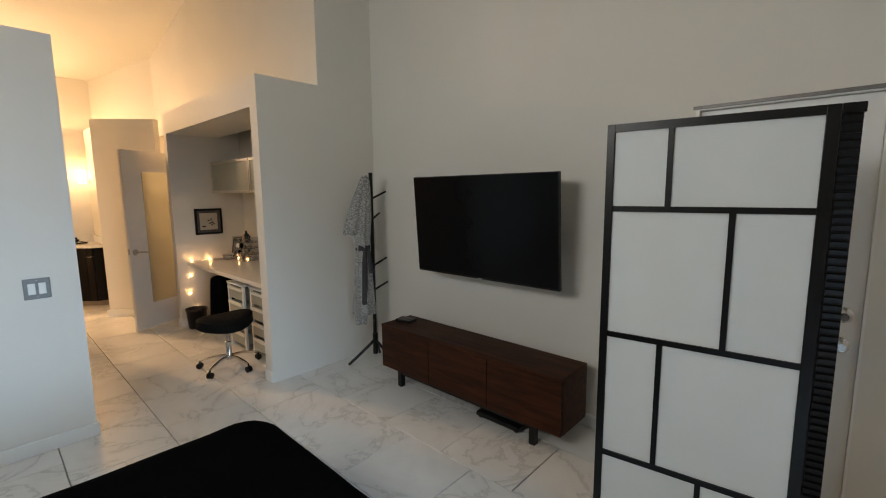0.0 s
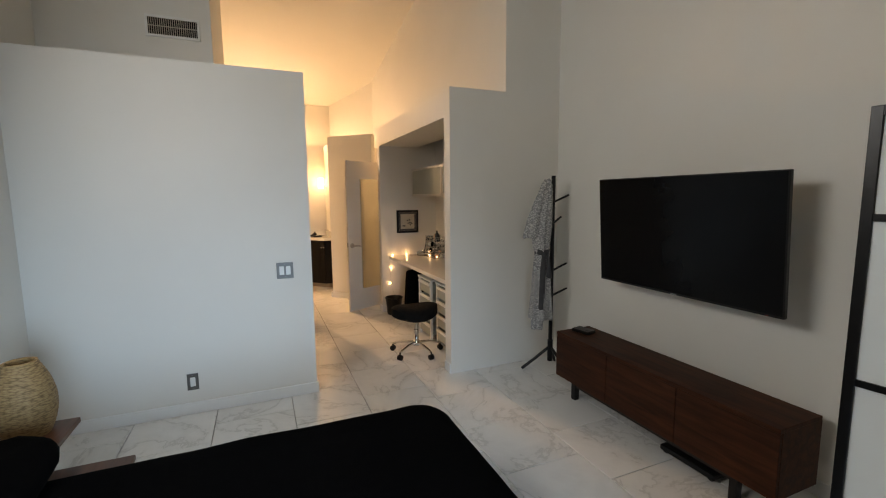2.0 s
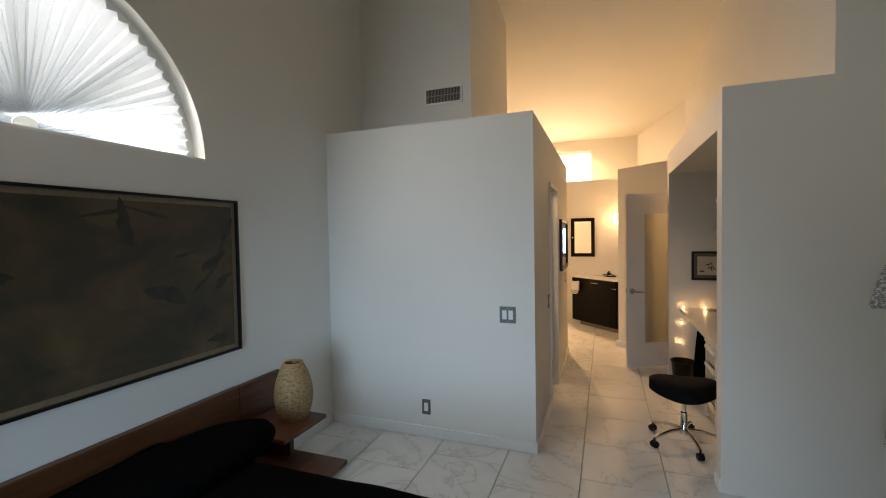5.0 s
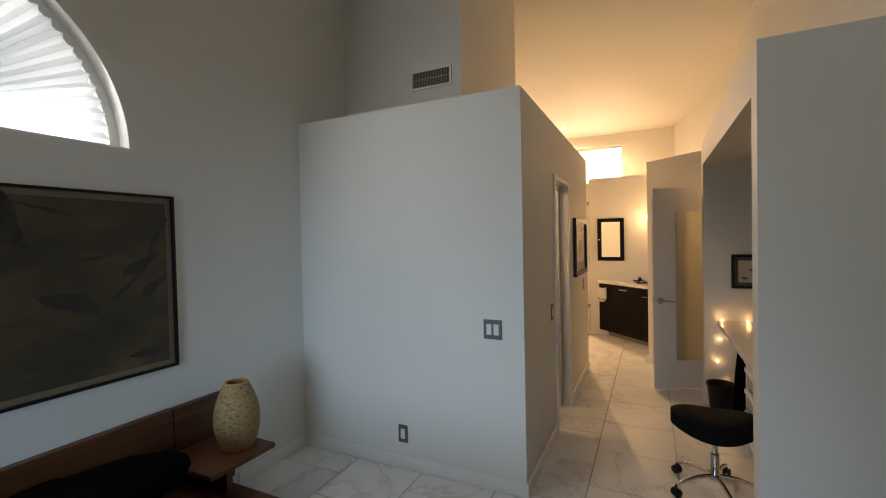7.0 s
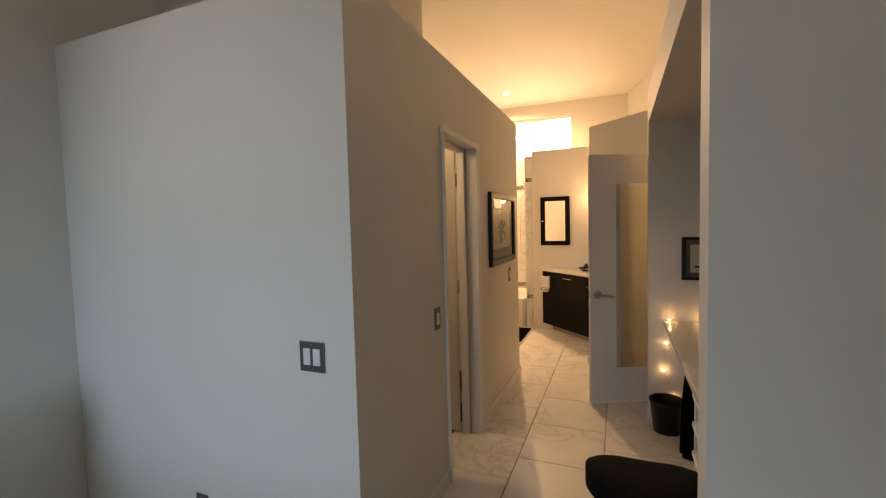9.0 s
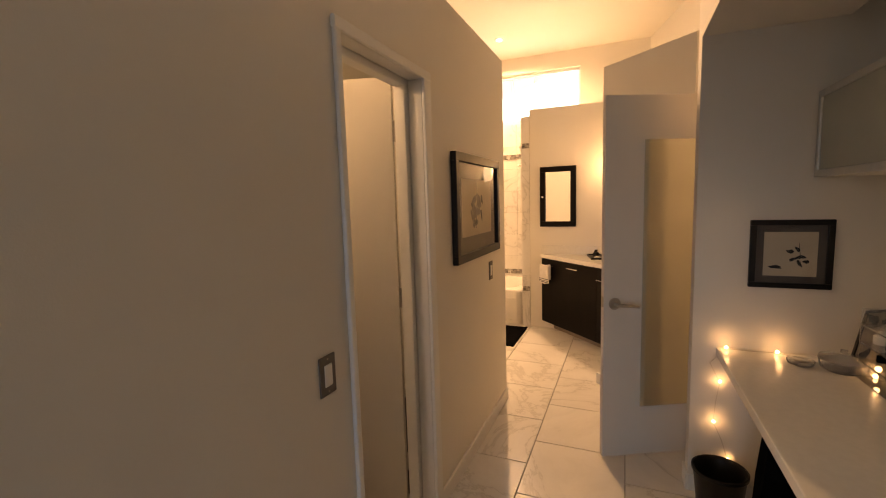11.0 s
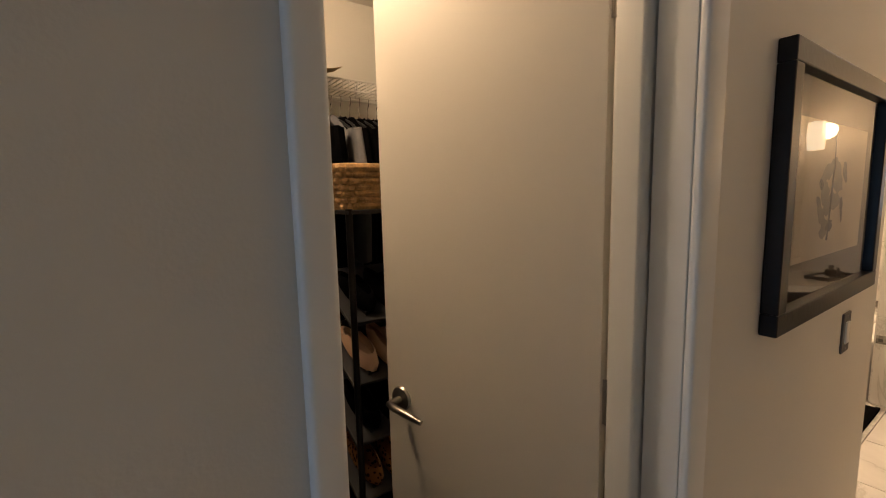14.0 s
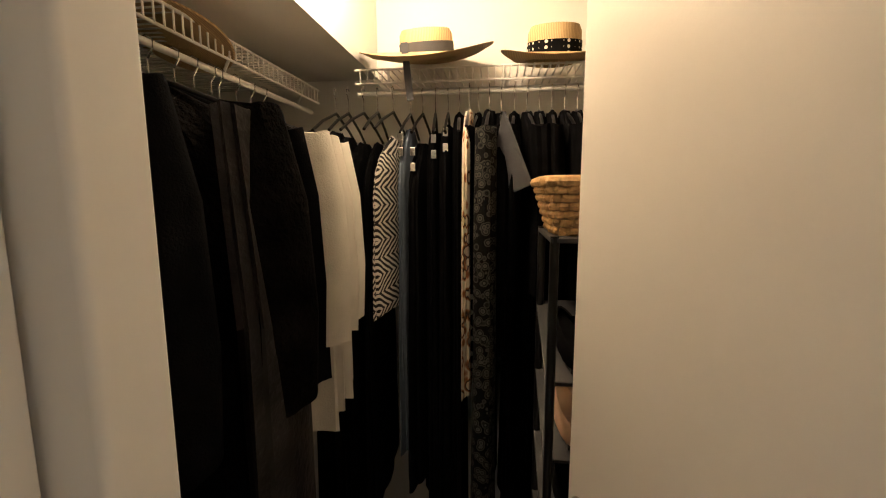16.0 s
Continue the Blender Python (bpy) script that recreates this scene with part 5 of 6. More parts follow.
def vanity():
    t = thing("corner_vanity", pose(-8.09, 1.24, 0), "espresso-black angled corner vanity", "vanity")
    # plan points in the corner's own frame
    a, b = Vector((0.0, -0.765)), Vector((0.705, -0.06))
    d = (b - a).normalized()
    nrm = Vector((d.y, -d.x))

    def inset(k):
        return [tuple(a - nrm * k + Vector((0.002, 0))), tuple(b - nrm * k), (b.x - k * 0.7, 0.078), (0.002, 0.078)]

    bm = bmesh.new()
    slab(bm, inset(0.02), 0.08, 0.815)
    part("body", bm, M_ESPRESSO, t, "")
    bm = bmesh.new()
    slab(bm, inset(0.10), 0.0, 0.08)
    part("toe_kick", bm, M_TAN, t, "tan recessed toe kick")
    ang = math.degrees(math.atan2(d.y, d.x))
    L = (b - a).length
    m = pose(a.x, a.y, 0, 0, 0, ang)
    for x0, x1 in ((0.012, L * 0.9), (L * 0.9 + 0.004, L - 0.012)):
        bm = boxes((x0, -0.001, 0.085, x1, 0.019, 0.81), bevel=0.002)
        bmesh.ops.transform(bm, matrix=m, verts=bm.verts)
        door = part("door", bm, M_ESPRESSO, t)
        if x1 - x0 > 0.3:
            bm = bmesh.new()
            h0 = L * 0.48
            tube(bm, [(h0, 0.0, 0.755), (h0, -0.026, 0.755), (h0 + 0.005, -0.028, 0.755), (h0 + 0.155, -0.028, 0.755), (h0 + 0.16, -0.026, 0.755), (h0 + 0.16, 0.0, 0.755)], 0.005, 8)
            bmesh.ops.transform(bm, matrix=m, verts=bm.verts)
            part("handle", bm, M_CHROME, door, "chrome bar handle", True)
        else:
            bm = bmesh.new()
            tube(bm, [(x0 + 0.02, 0.0, 0.70), (x0 + 0.02, -0.026, 0.70), (x1, -0.026, 0.70), (x1, 0.0, 0.70)], 0.005, 8)
            bmesh.ops.transform(bm, matrix=m, verts=bm.verts)
            part("handle", bm, M_CHROME, door, "chrome bar handle", True)
    bm = bmesh.new()
    slab(bm, inset(-0.012), 0.818, 0.858)
    part("countertop", bm, M_COUNTER, t, "white stone countertop")
    part("backsplash", boxes((0.002, -0.76, 0.858, 0.022, 0.056, 0.955), (0.002, 0.058, 0.858, 0.70, 0.078, 0.955)), M_COUNTER, t, "white stone backsplash")
    bm = bmesh.new()
    tube(bm, [(0.05, 0.0, 0.745), (0.05, -0.05, 0.745), (0.26, -0.05, 0.745), (0.26, 0.0, 0.745)], 0.005, 8)
    bmesh.ops.transform(bm, matrix=m, verts=bm.verts)
    part("towel_bar", bm, M_CHROME, t, "chrome towel bar", True)
    return t, m


van, vm = vanity()
t = thing("hand_towel", pose(-8.09, 1.24, 0) @ vm @ pose(0.14, -0.05, 0.745), "folded white towel with stripes over the vanity bar", "towel")
bm = bmesh.new()
pts = [(-0.014, -0.20), (-0.016, -0.02), (-0.010, 0.006), (0.0, 0.011), (0.010, 0.006), (0.014, -0.02), (0.015, -0.16), (0.009, -0.16), (0.008, -0.01), (0.0, 0.005), (-0.007, -0.01), (-0.009, -0.20)]
rows_l = [bm.verts.new((-0.08, y, z)) for y, z in pts]
rows_m = [bm.verts.new((0.02, y * 1.25, z - 0.004)) for y, z in pts]
rows_r = [bm.verts.new((0.085, y, z + 0.012)) for y, z in pts]
for p, q in ((rows_l, rows_m), (rows_m, rows_r)):
    for k in range(len(pts)):
        bm.faces.new((p[k], p[(k + 1) % len(pts)], q[(k + 1) % len(pts)], q[k]))
bm.faces.new(rows_l)
bm.faces.new(rows_r[::-1])
part("cloth", bm, M_TOWEL, t, "", True)
for z in (-0.15, -0.17, -0.185):
    part("stripe", boxes((-0.0805, -0.0205, z, 0.08, -0.0165, z + 0.006)), M_GREYCLOTH, t, "thin grey stripe")

t = thing("vanity_tray", pose(-7.86, 1.08, 0.858, 0, 0, 12), "black tray on the white vanity top", "tray")
part("tray", boxes((-0.16, -0.07, 0, 0.16, 0.07, 0.008), (-0.16, -0.07, 0.008, 0.16, -0.064, 0.022), (-0.16, 0.064, 0.008, 0.16, 0.07, 0.022), (-0.16, -0.064, 0.008, -0.154, 0.064, 0.022), (0.154, -0.064, 0.008, 0.16, 0.064, 0.022)), M_BLACK, t)
for x, r, h, mm in ((-0.09, 0.016, 0.05, M_BLACK), (0.0, 0.030, 0.075, M_BLACK), (0.1, 0.035, 0.022, M_COUNTER)):
    b = thing("toiletry_bottle", pose(-7.86 + x * 0.98, 1.08 + x * 0.2, 0.866), "small toiletry jar on the black vanity tray", "bottle", "jars on the vanity tray")
    bm = bmesh.new()
    lathe(bm, [(r, 0), (r * 1.02, h * 0.3), (r, h * 0.6), (r * 0.4, h * 0.68), (r * 0.4, h * 0.8), (r * 0.5, h * 0.82), (r * 0.5, h)], 20)
    part("jar", bm, mm, b, "", True)

p = framed("bath_mirror", pose(-8.078, 0.665, 1.50, 0, 0, -93.2), 0.39, 0.66, 0.058, 0.03, 0.0, "dark-framed mirror cabinet on the bathroom wall", M_ESPRESSO, M_MIRROR, M_MIRROR, False)
bm = bmesh.new()
bmesh.ops.create_uvsphere(bm, u_segments=14, v_segments=8, radius=0.011)
for v in bm.verts:
    v.co += Vector((0.165, 0.04, 0.0))
part("knob", bm, M_WHITEPL, p, "white knob", True)

t = thing("wall_sconce", pose(-7.93, 1.32, 1.79), "glowing glass cup sconce on the bathroom wall", "wall lamp")
bm = bmesh.new()
lathe(bm, [(0.035, 0), (0.035, 0.012), (0.01, 0.016), (0.01, 0.07)], 20)
bmesh.ops.transform(bm, matrix=pose(0, 0, -0.06, 90), verts=bm.verts)
part("wall_bracket", bm, M_CHROME, t, "", True)
bm = bmesh.new()
lathe(bm, [(0.030, -0.09), (0.046, -0.085), (0.052, 0.02), (0.046, 0.095), (0.043, 0.095), (0.048, 0.02), (0.042, -0.08)], 28)
bmesh.ops.translate(bm, vec=(0, -0.09, 0), verts=bm.verts)
sh = part("shade", bm, M_SHADE, t, "lit frosted glass shade", True)
sh.visible_shadow = False

t = thing("ceiling_downlight", pose(-8.60, -0.12, ceil_z(-8.60) - 0.020, 0, -10.65, 0), "small lit recessed ceiling light", "ceiling light")
bm = bmesh.new()
lathe(bm, [(0.035, -0.004), (0.055, -0.008), (0.06, -0.002), (0.06, 0.0), (0.035, 0.0)], 28, cap=False)
part("trim_ring", bm, M_WHITEPL, t, "", True)
bm = bmesh.new()
lathe(bm, [(0.036, -0.003), (0.036, -0.001)], 28)
part("lens", bm, M_DOWN, t, "glowing lens", True)


# ---- closet ----
def wire_shelf(name, m, length, depth, label):
    """A white wire shelf; its own x runs along the wall, y away from it, z up from the deck."""
    t = thing(name, m, label, "wire shelf", "closet wire shelves")
    for y, z, r in ((depth, 0.0, 0.004), (depth, -0.045, 0.0035), (0.01, 0.0, 0.0035), (depth * 0.5, -0.004, 0.003)):
        bm = bmesh.new()
        tube(bm, [(0, y, z), (length, y, z)], r, 8)
        part("rail", bm, M_WIRE, t, "", True)
    bm = bmesh.new()
    tube(bm, [(0, depth - 0.03, -0.075), (length, depth - 0.03, -0.075)], 0.008, 10)
    part("hang_rod", bm, M_WIRE, t, "white hanging rod", True)
    bm = bmesh.new()
    tube(bm, [(0, 0.005, 0.004), (0, depth, 0.004), (0, depth + 0.003, -0.005), (0, depth + 0.003, -0.045)], 0.0022, 6)
    me = finish(bm, "wire", M_WIRE, True)
    k = 0
    while 0.02 + 0.026 * k < length:
        o = new("wire", me)
        o.parent = t
        o.location = (0.02 + 0.026 * k, 0, 0)
        k += 1
    for k in range(int(length / 0.4) + 1):
        bm = bmesh.new()
        x = min(length - 0.02, 0.12 + 0.4 * k)
        tube(bm, [(x, depth - 0.03, -0.075), (x, depth - 0.012, -0.04), (x, depth, 0.0)], 0.004, 6)
        part("rod_hook", bm, M_WIRE, t)
    return t


BACK_ROD_Y, BACK_ROD_Z = -0.895, 1.865
LEFT_ROD_X, LEFT_ROD_Z = -3.87, 1.81
wire_shelf("wire_shelf", pose(-4.05, HEAD_Y, 1.94, 0, 0, 180) @ Matrix.Diagonal((1, -1, 1, 1)), 2.0, 0.305, "white wire shelf with a rod along the closet back")
wire_shelf("wire_shelf", pose(PART_X - 0.12, -0.90, 1.885, 0, 0, 90), 1.25, 0.42, "white wire shelf with a rod along the closet side")


def hanger(parent, width, wood_m, dz=0.0):
    """A hanger in its thing's own frame: rod at the origin, shoulders along x."""
    bm = bmesh.new()
    tube(bm, [(0.0, 0.0, -0.075), (0.0, 0, -0.03), (0.012, 0, -0.012), (0.014, 0, 0.006), (0.0, 0, 0.014), (-0.013, 0, 0.004)], 0.002, 6)
    part("hook", bm, M_CHROME, parent, "", True)
    bm = bmesh.new()
    w = width / 2
    tube(bm, [(-w, 0, -0.155), (-w * 0.6, 0, -0.115), (0, 0, -0.072), (w * 0.6, 0, -0.115), (w, 0, -0.155)], 0.005, 8)
    part("hanger_bar", bm, wood_m, parent, "", True)


def garment(name, m, width, length, thick, cloth, label, category, seed, flare=1.0, sleeves=False, trim=None, drop=0.0):
    """A garment on a hanger; hem hangs length below the rod."""
    t = thing(name, m, label, category, "clothes on the closet rods")
    hanger(t, width * 0.86, M_BLACK)
    w, h = width / 2, thick / 2
    rows = [(-0.08 - drop, 0, 0, 0.045, h * 0.6), (-0.105 - drop, 0, 0, w * 0.38, h * 0.8), (-0.15 - drop, 0, 0, w * 0.66, h * 0.95), (-0.205 - drop, 0, 0, w * 0.86, h), (-0.28 - drop, 0, 0, w * 0.96, h)]
    rows += [(-0.28 - drop - (length - 0.28 - drop) * f, 0, 0, w * (1 + (flare - 1) * f) * (0.95 if f < 0.4 else 1), h * (1 + 0.25 * f)) for f in (0.15, 0.3, 0.5, 0.7, 0.85, 1.0)]
    bm = bmesh.new()
    drape(bm, rows, seed, 7, 0.20, 44)
    part("cloth", bm, cloth, t, "", True)
    if sleeves:
        for s in (-1, 1):
            bm = bmesh.new()
            drape(bm, [(-0.15 - drop, s * w * 0.92, 0, 0.045, h * 0.8), (-0.3 - drop, s * w * 1.0, 0.004, 0.055, h), (-0.5 - drop, s * w * 1.02, 0.006, 0.06, h), (-0.66 - drop, s * w * 1.0, 0.004, 0.058, h * 0.95)], seed + 3, 4, 0.12, 24)
            part("sleeve", bm, cloth, t, "", True)
    if trim:
        bm = bmesh.new()
        drape(bm, [(-0.16 - drop, w * 0.9, 0, 0.035, h * 1.12), (-0.5, w * 0.98, 0, 0.04, h * 1.2), (-length * 0.97, w * flare * 0.98, 0, 0.04, h * 1.3)], seed + 5, 5, 0.15, 24)
        part("front_edge", bm, trim, t, "patterned front edge", True)
    return t


# rod along the back: shoulders run towards the room
rng = random.Random(21)
BACK = [
    ("dress", -3.985, 0.46, 1.40, 0.045, M_FABRIC, "long black dress on a black hanger", None, 1.05, 0.06),
    ("dress", -4.030, 0.46, 1.42, 0.045, M_FABRIC, "long black dress on a black hanger", None, 1.05, 0.08),
    ("dress", -4.085, 0.46, 1.35, 0.036, M_FABRIC, "long black dress on a black hanger", None, 1.05, 0.10),
    ("dress", -4.135, 0.47, 1.30, 0.036, M_FABRIC, "long black dress on a black hanger", None, 1.05, 0.10),
    ("blouse", -4.190, 0.49, 0.74, 0.028, M_ZIG, "black and white zigzag blouse on a hanger", None, 1.0, 0.08),
    ("trousers", -4.240, 0.34, 1.15, 0.026, M_BLUECLOTH, "dark slate trousers on a clip hanger", None, 1.0, 0.05),
    ("skirt", -4.285, 0.36, 1.25, 0.040, M_FABRIC, "long black skirt on a clip hanger", None, 1.15, 0.10),
    ("skirt", -4.330, 0.36, 1.32, 0.040, M_FABRIC, "long black skirt on a clip hanger", None, 1.15, 0.06),
    ("skirt", -4.375, 0.38, 1.28, 0.040, M_FABRIC, "long black skirt on a clip hanger", None, 1.15, 0.04),
    ("dress", -4.415, 0.40, 1.38, 0.034, M_FABRIC, "long black dress on a black hanger", None, 1.05, 0.0),
    ("dress", -4.452, 0.50, 0.98, 0.040, M_FLORAL, "cream floral dress with dark flowers on a hanger", None, 1.0, 0.0),
    ("shirt", -4.482, 0.40, 0.95, 0.026, M_FABRIC, "black shirt on a hanger", M_DOTS, 1.0, 0.0),
    ("dress", -4.520, 0.47, 1.30, 0.055, M_FABRIC, "black dress with an embroidered edge on a hanger", M_TRIMPAT, 1.02, 0.0),
    ("jacket", -4.560, 0.43, 0.88, 0.040, M_FABRIC, "black jacket with a grey sleeve on a hanger", None, 1.0, 0.0),
]
for i in range(16):
    BACK.append(("jacket" if i % 2 else "shirt", -4.605 - 0.042 * i, 0.42, rng.uniform(0.72, 0.95) if i > 4 else 1.30 + 0.04 * i, 0.036, M_GREYCLOTH if i % 7 == 6 else M_FABRIC, "black jacket on a black hanger" if i % 2 else "dark shirt on a black hanger", None, 1.0, 0.0))
for i, (kind, x, w, length, thick, cloth, label, trim, flare, drop) in enumerate(BACK):
    length *= 1.10 if length > 1.1 else 1.0
    g = garment(kind, pose(x, BACK_ROD_Y + (0.05 if w > 0.45 else 0.0), BACK_ROD_Z, 0, 0, 90 + rng.uniform(-5, 5)), w, length, thick * (1.45 if w < 0.45 else 1.0), cloth, label, kind, 100 + i, flare, kind in ("jacket", "shirt"), trim, drop)
    if "clip hanger" in label:
        for s in (-0.12, 0.14):
            for dz in (0.0, 0.05):
                bm = bmesh.new()
                box(bm, s - 0.006, -0.009, -0.128 - drop - dz, s + 0.006, 0.009, -0.10 - drop - dz, bevel=0.002)
                part("clip", bm, M_CHROME, g, "clear plastic clip")
    if "grey sleeve" in label:
        bm = bmesh.new()
        tri = [(0.26, -0.115), (0.29, -0.325), (0.22, -0.385)]
        a = [bm.verts.new((x_, (0.01, 0.09, -0.045)[k], z_)) for k, (x_, z_) in enumerate(tri)]
        b = [bm.verts.new((x_, (0.01, 0.09, -0.045)[k] - 0.008, z_)) for k, (x_, z_) in enumerate(tri)]
        bm.faces.new(a)
        bm.faces.new(b[::-1])
        for k in range(3):
            bm.faces.new((a[k], a[(k + 1) % 3], b[(k + 1) % 3], b[k]))
        part("sleeve_lining", bm, M_SLATE, g, "grey folded lapel")

# rod along the side: shoulders run across to the middle of the closet
SIDE = [
    ("coat", 0.16, 0.50, 1.55, 0.08, M_FABRIC, "long black coat on a hanger", None),
    ("coat", 0.0, 0.60, 1.55, 0.12, M_FUR, "long black fur coat on a hanger", M_SHEEN),
    ("dress", -0.07, 0.44, 1.38, 0.05, M_FABRIC, "long black dress on a hanger", None),
    ("coat", -0.14, 0.46, 1.25, 0.05, M_FABRIC, "black coat on a hanger", None),
    ("dress", -0.21, 0.46, 1.30, 0.045, M_DOTS, "black dress with white dots on a hanger", None),
    ("shirt", -0.27, 0.44, 0.95, 0.045, M_FABRIC, "black shirt on a hanger", None),
    ("jacket", -0.33, 0.46, 0.78, 0.045, M_FABRIC, "black jacket with white buttons on a hanger", M_DOTS),
    ("coat", -0.36, 0.52, 0.90, 0.06, M_WHITECLOTH, "cream coat on a hanger", None),
    ("coat", -0.43, 0.50, 0.90, 0.06, M_WHITECLOTH, "cream coat on a hanger", None),
    ("dress", -0.50, 0.48, 0.90, 0.055, M_LACE, "cream dotted dress on a hanger", None),
    ("shirt", -0.565, 0.46, 0.86, 0.045, M_WHITECLOTH, "cream shirt on a hanger", None),
]
for i, (kind, y, w, length, thick, cloth, label, trim) in enumerate(SIDE):
    g = garment(kind, pose(LEFT_ROD_X, y, LEFT_ROD_Z, 0, 0, 180 + rng.uniform(-6, 6)), w, length, thick * 1.3, cloth, label, kind, 200 + i, 1.03, kind in ("coat", "jacket", "shirt"), trim)
    if "white dots" in label or "white buttons" in label:
        for k in range(18):
            bm = bmesh.new()
            bmesh.ops.create_uvsphere(bm, u_segments=10, v_segments=6, radius=0.006)
            f = k / 17
            bmesh.ops.transform(bm, matrix=pose(w / 2 * (0.93 + 0.13 * min(1.0, 4 * f)) + 0.006, -0.012 + 0.02 * (k % 2), -0.22 - f * (length - 0.40)) @ Matrix.Diagonal((0.6, 1, 1, 1)), verts=bm.verts)
            part("pearl_button", bm, M_WHITECLOTH, g, "small white button", True)


def hat(m, brim, crown, height, band, label, curl=0.012, tails=False):
    t = thing("straw_hat", m, label, "hat", "straw hats on the closet shelves")
    bm = bmesh.new()
    prof = [(brim, curl), (brim + 0.003, curl + 0.003), (brim * 0.82, 0.004), (crown * 1.1, 0.003), (crown, 0.012), (crown * 0.97, height * 0.8), (crown * 0.88, height * 0.96), (crown * 0.6, height), (0.01, height - 0.006)]
    lathe(bm, prof, 48)
    for v in bm.verts:
        r = math.hypot(v.co.x, v.co.y)
        a = math.atan2(v.co.y, v.co.x)
        if r > crown * 1.05:
            v.co.z += 0.018 * math.cos(2 * a) * (r - crown) / (brim - crown)
        v.co.y *= 1.06
    part("body", bm, M_STRAW, t, "woven straw", True)
    bm = bmesh.new()
    lathe(bm, [(crown * 1.012, 0.012), (crown * 1.008, 0.012 + height * 0.42), (crown * 0.99, 0.012 + height * 0.42)], 48, cap=False)
    for v in bm.verts:
        v.co.y *= 1.06
    part("hat_band", bm, band, t, "dark ribbon band", True)
    if tails:
        bm = bmesh.new()
        box(bm, 0.034, brim * 0.74, -0.17, 0.056, brim * 0.74 + 0.003, 0.01, m=pose(0, 0, 0, 14, 4, 0))
        part("ribbon_tail", bm, band, t, "dark hanging ribbon end")
    return t


hat(pose(-4.296, -0.94, 1.988, -14, 2, 0), 0.235, 0.095, 0.10, M_SLATE, "wide-brimmed straw hat with a dark ribbon on the wire shelf", 0.02, True)
hat(pose(-4.738, -0.95, 1.968, -10, 0, 0), 0.18, 0.092, 0.115, M_BIGDOTS, "straw hat with a polka-dot ribbon on the wire shelf", 0.02)
hat(pose(-3.74, -0.28, 1.895, 12, -14, 0), 0.19, 0.09, 0.06, M_GREYCLOTH, "straw hat on the side wire shelf", 0.01)
t = thing("rolled_pillow", pose(-3.72, -0.78, 1.925), "long rolled cream cushion on the side wire shelf", "cushion")
bm = bmesh.new()
tube(bm, [(0, -0.28, 0), (0, -0.26, 0), (0, 0.0, 0), (0.01, 0.26, 0.0), (0.01, 0.29, 0.0)], 0.055, 20, taper=[0.4, 0.95, 1.0, 0.95, 0.4])
part("cover", bm, M_WHITECLOTH, t, "", True)
part("seam", boxes((-0.056, -0.25, -0.002, -0.053, 0.25, 0.002)), M_WHITECLOTH, t)


# shoe rack with a basket on top
def shoe_rack():
    t = thing("shoe_rack", pose(-4.83, -0.50, 0), "tall black shoe rack with slanted shelves", "shoe rack")
    for x in (-0.15, 0.15):
        for y in (-0.12, 0.16):
            bm = bmesh.new()
            tube(bm, [(x, y, 0), (x, y, 1.42)], 0.011, 10)
            part("post", bm, M_BLACK, t, "", True)
    for k, z in enumerate((0.10, 0.32, 0.53, 0.73, 0.93, 1.13, 1.41)):
        tilt = -24 if k < 6 else 0
        bm = bmesh.new()
        box(bm, -0.16, -0.15, -0.006, 0.16, 0.17, 0.006, bevel=0.002, m=pose(0, 0, z, tilt))
        part("shelf", bm, M_RACK, t, "dark slanted shelf")


M_RACK = mat("rack_board", (0.022, 0.022, 0.025), 0.5, var=0.15, scale=20)
shoe_rack()


def shoe(m, cloth, label):
    t = thing("shoe", m, label, "shoe", "shoes on the rack")
    bm = bmesh.new()
    n = 18
    rings = []
    for h, k in ((0.0, 1.0), (0.02, 1.02), (0.045, 0.86), (0.05, 0.72)):
        pts = []
        for i in range(n):
            a = 2 * math.pi * i / n
            x = 0.036 * math.cos(a) * k * (1 - 0.18 * math.sin(a))
            y = 0.115 * math.sin(a) * (k if math.sin(a) < 0 else 0.5 + 0.5 * k)
            z = h if not (h > 0.04 and math.sin(a) > 0.4) else h - 0.025
            pts.append(bm.verts.new((x, y, z)))
        rings.append(pts)
    for p, q in zip(rings, rings[1:]):
        for i in range(n):
            bm.faces.new((p[i], p[(i + 1) % n], q[(i + 1) % n], q[i]))
    bm.faces.new(rings[0][::-1])
    part("upper", bm, cloth, t, "", True)
    part("heel", boxes((-0.02, -0.11, -0.010, 0.02, -0.06, 0.002)), M_BLACK, t)


for z, cloth, label in ((0.93, M_BEIGE, "beige leather flat shoe on the black rack"), (0.53, M_LEOPARD, "leopard-print shoe on the black rack"), (0.10, M_RED, "red leather shoe on the black rack"), (0.73, M_FABRIC, "black shoe on the black rack"), (0.32, M_FABRIC, "black shoe on the black rack"), (1.13, M_FABRIC, "black shoe on the black rack")):
    for x in (-0.09, 0.0, 0.09):
        shoe(pose(-4.83, -0.50, z, -24, 0, 0) @ pose(x, 0.03, 0.017, 0, 0, 180 + 6 * (x > 0)), cloth, label)


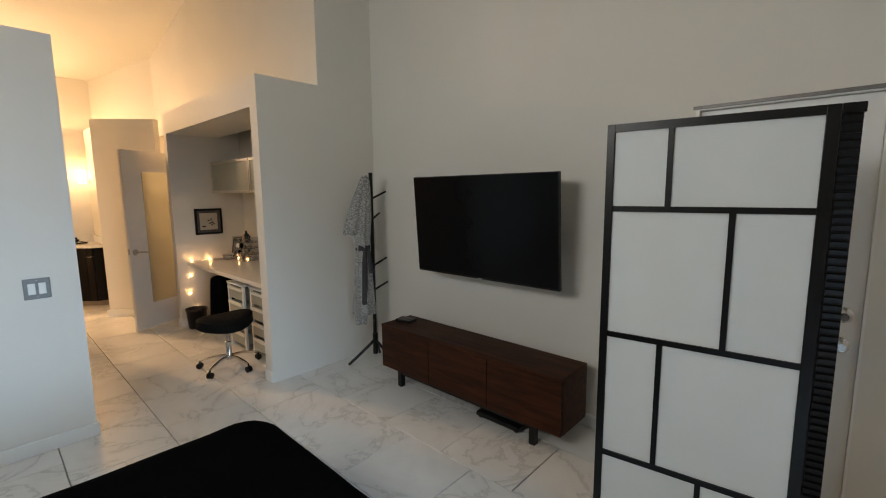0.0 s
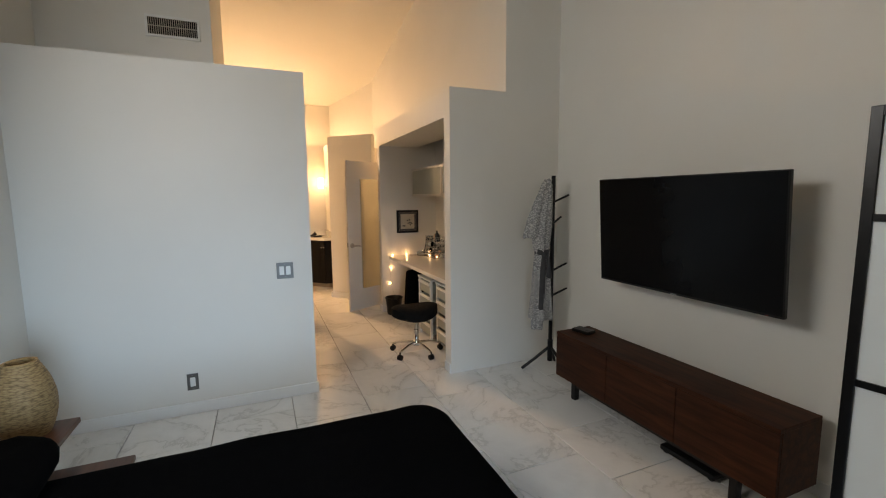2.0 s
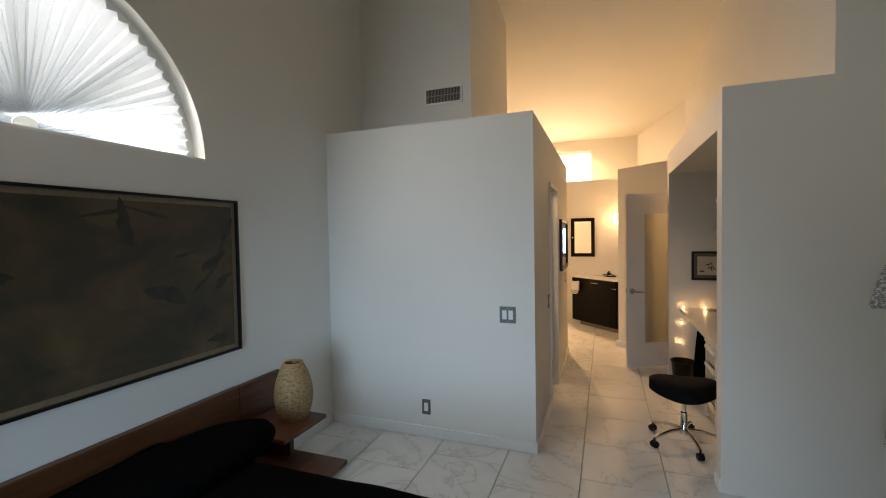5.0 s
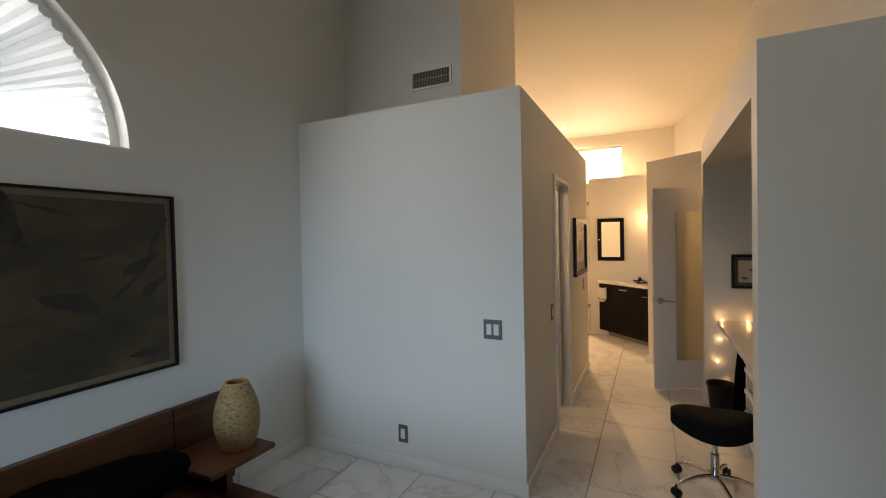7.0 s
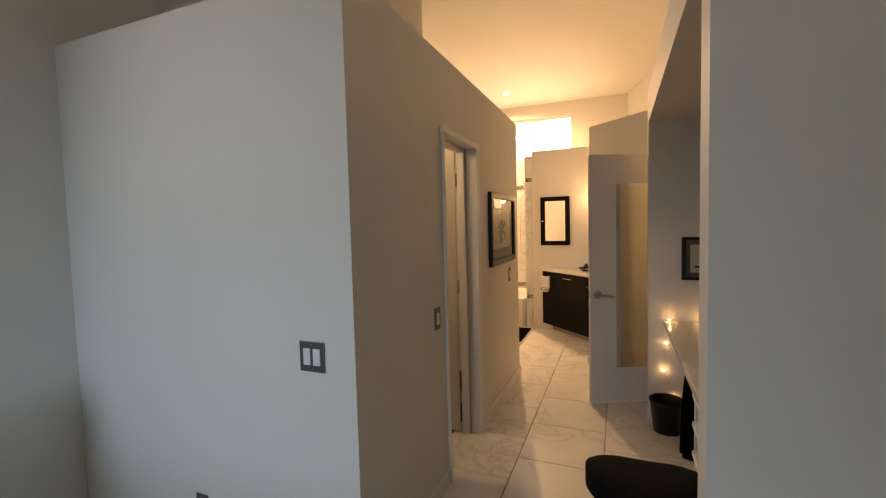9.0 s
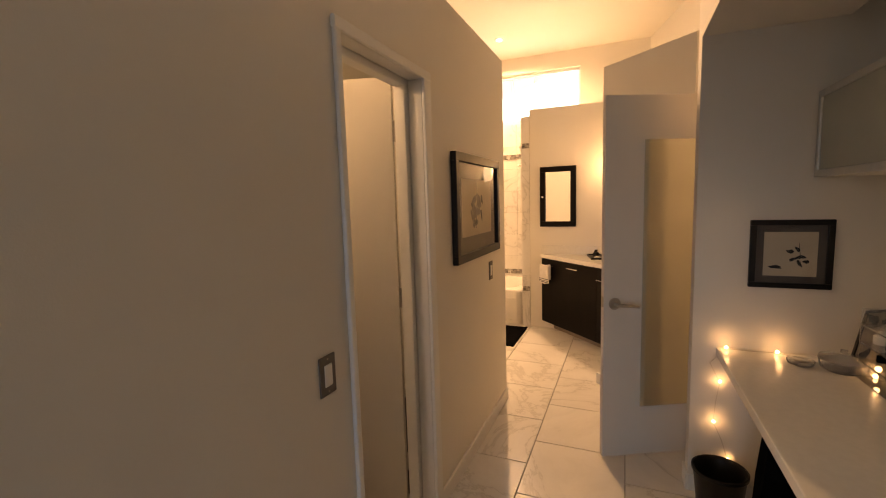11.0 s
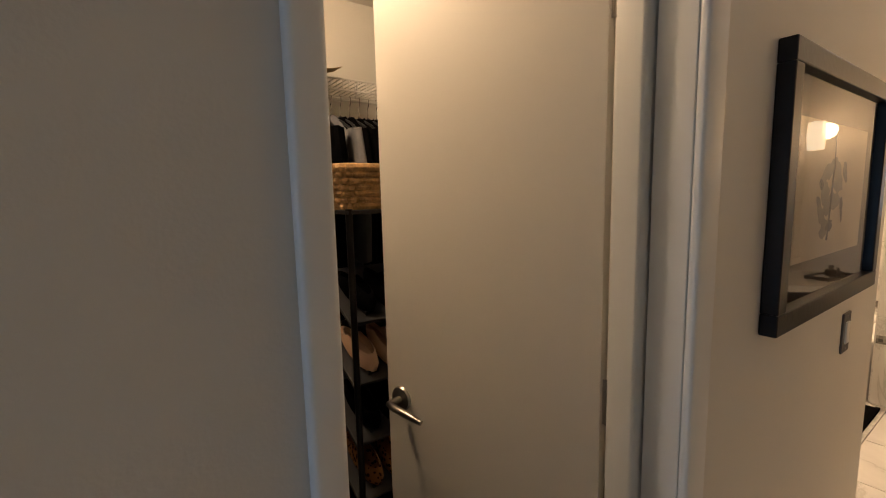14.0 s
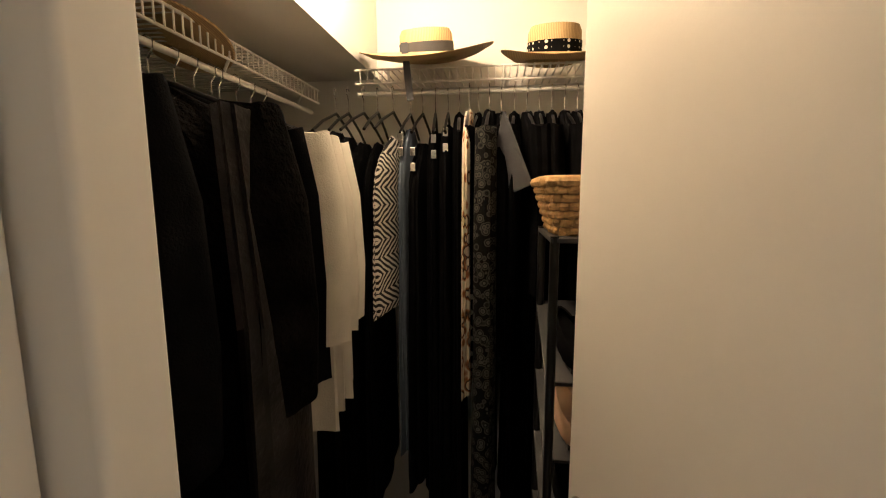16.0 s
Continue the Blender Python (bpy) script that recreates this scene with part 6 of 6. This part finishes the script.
def woven_basket():
    t = thing("woven_basket", pose(-4.815, -0.50, 1.416), "square woven seagrass basket on the shoe rack", "basket")
    rows = 7
    for k in range(rows):
        f = k / (rows - 1)
        w, d = 0.125 + 0.035 * f, 0.12 + 0.03 * f
        pts = []
        for i in range(72):
            a = 2 * math.pi * i / 72
            c, s = math.cos(a), math.sin(a)
            bulge = 0.003 * math.sin(18 * a + (k % 2) * math.pi)
            pts.append(((w + bulge) * math.copysign(abs(c) ** 0.4, c), (d + bulge) * math.copysign(abs(s) ** 0.4, s), 0.011 + 0.0195 * k))
        bm = bmesh.new()
        tube(bm, pts, 0.0115 if k < rows - 1 else 0.014, 8, closed=True)
        part("weave_course", bm, M_RATTAN, t, "", True)
    bm = bmesh.new()
    slab(bm, [(-0.12, -0.115), (0.12, -0.115), (0.12, 0.115), (-0.12, 0.115)], 0.0, 0.01)
    part("base", bm, M_RATTAN, t)


woven_basket()
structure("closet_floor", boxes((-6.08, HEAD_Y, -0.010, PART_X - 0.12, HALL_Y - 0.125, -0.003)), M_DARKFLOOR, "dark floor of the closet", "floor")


# ---- floor tiles, last ----
S = 0.51
bm = bmesh.new()
g = 0.0025
lo = [bm.verts.new((x, y, -0.0115)) for x, y in ((g, g), (S - g, g), (S - g, S - g), (g, S - g))]
b = 0.002
hi_v = [bm.verts.new((x, y, 0.0)) for x, y in ((g + b, g + b), (S - g - b, g + b), (S - g - b, S - g - b), (g + b, S - g - b))]
md = [bm.verts.new((x, y, -0.002)) for x, y in ((g, g), (S - g, g), (S - g, S - g), (g, S - g))]
bm.faces.new(hi_v)
for k in range(4):
    bm.faces.new((md[k], md[(k + 1) % 4], hi_v[(k + 1) % 4], hi_v[k]))
    bm.faces.new((lo[k], lo[(k + 1) % 4], md[(k + 1) % 4], md[k]))
tile_me = finish(bm, "tile", M_MARBLE)
for r in range(-5, 5):
    y = 0.865 + S * r
    start = -5.945 if r % 2 else -5.68
    for c in range(-8, 17):
        x = start + S * c
        if x < -9.4 or x > 1.35 or y + S < -1.45 or y > 2.72:
            continue
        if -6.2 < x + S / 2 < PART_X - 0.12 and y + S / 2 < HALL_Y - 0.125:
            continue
        o = new("tile", tile_me)
        o.parent = floor
        o.location = (x, y, 0)
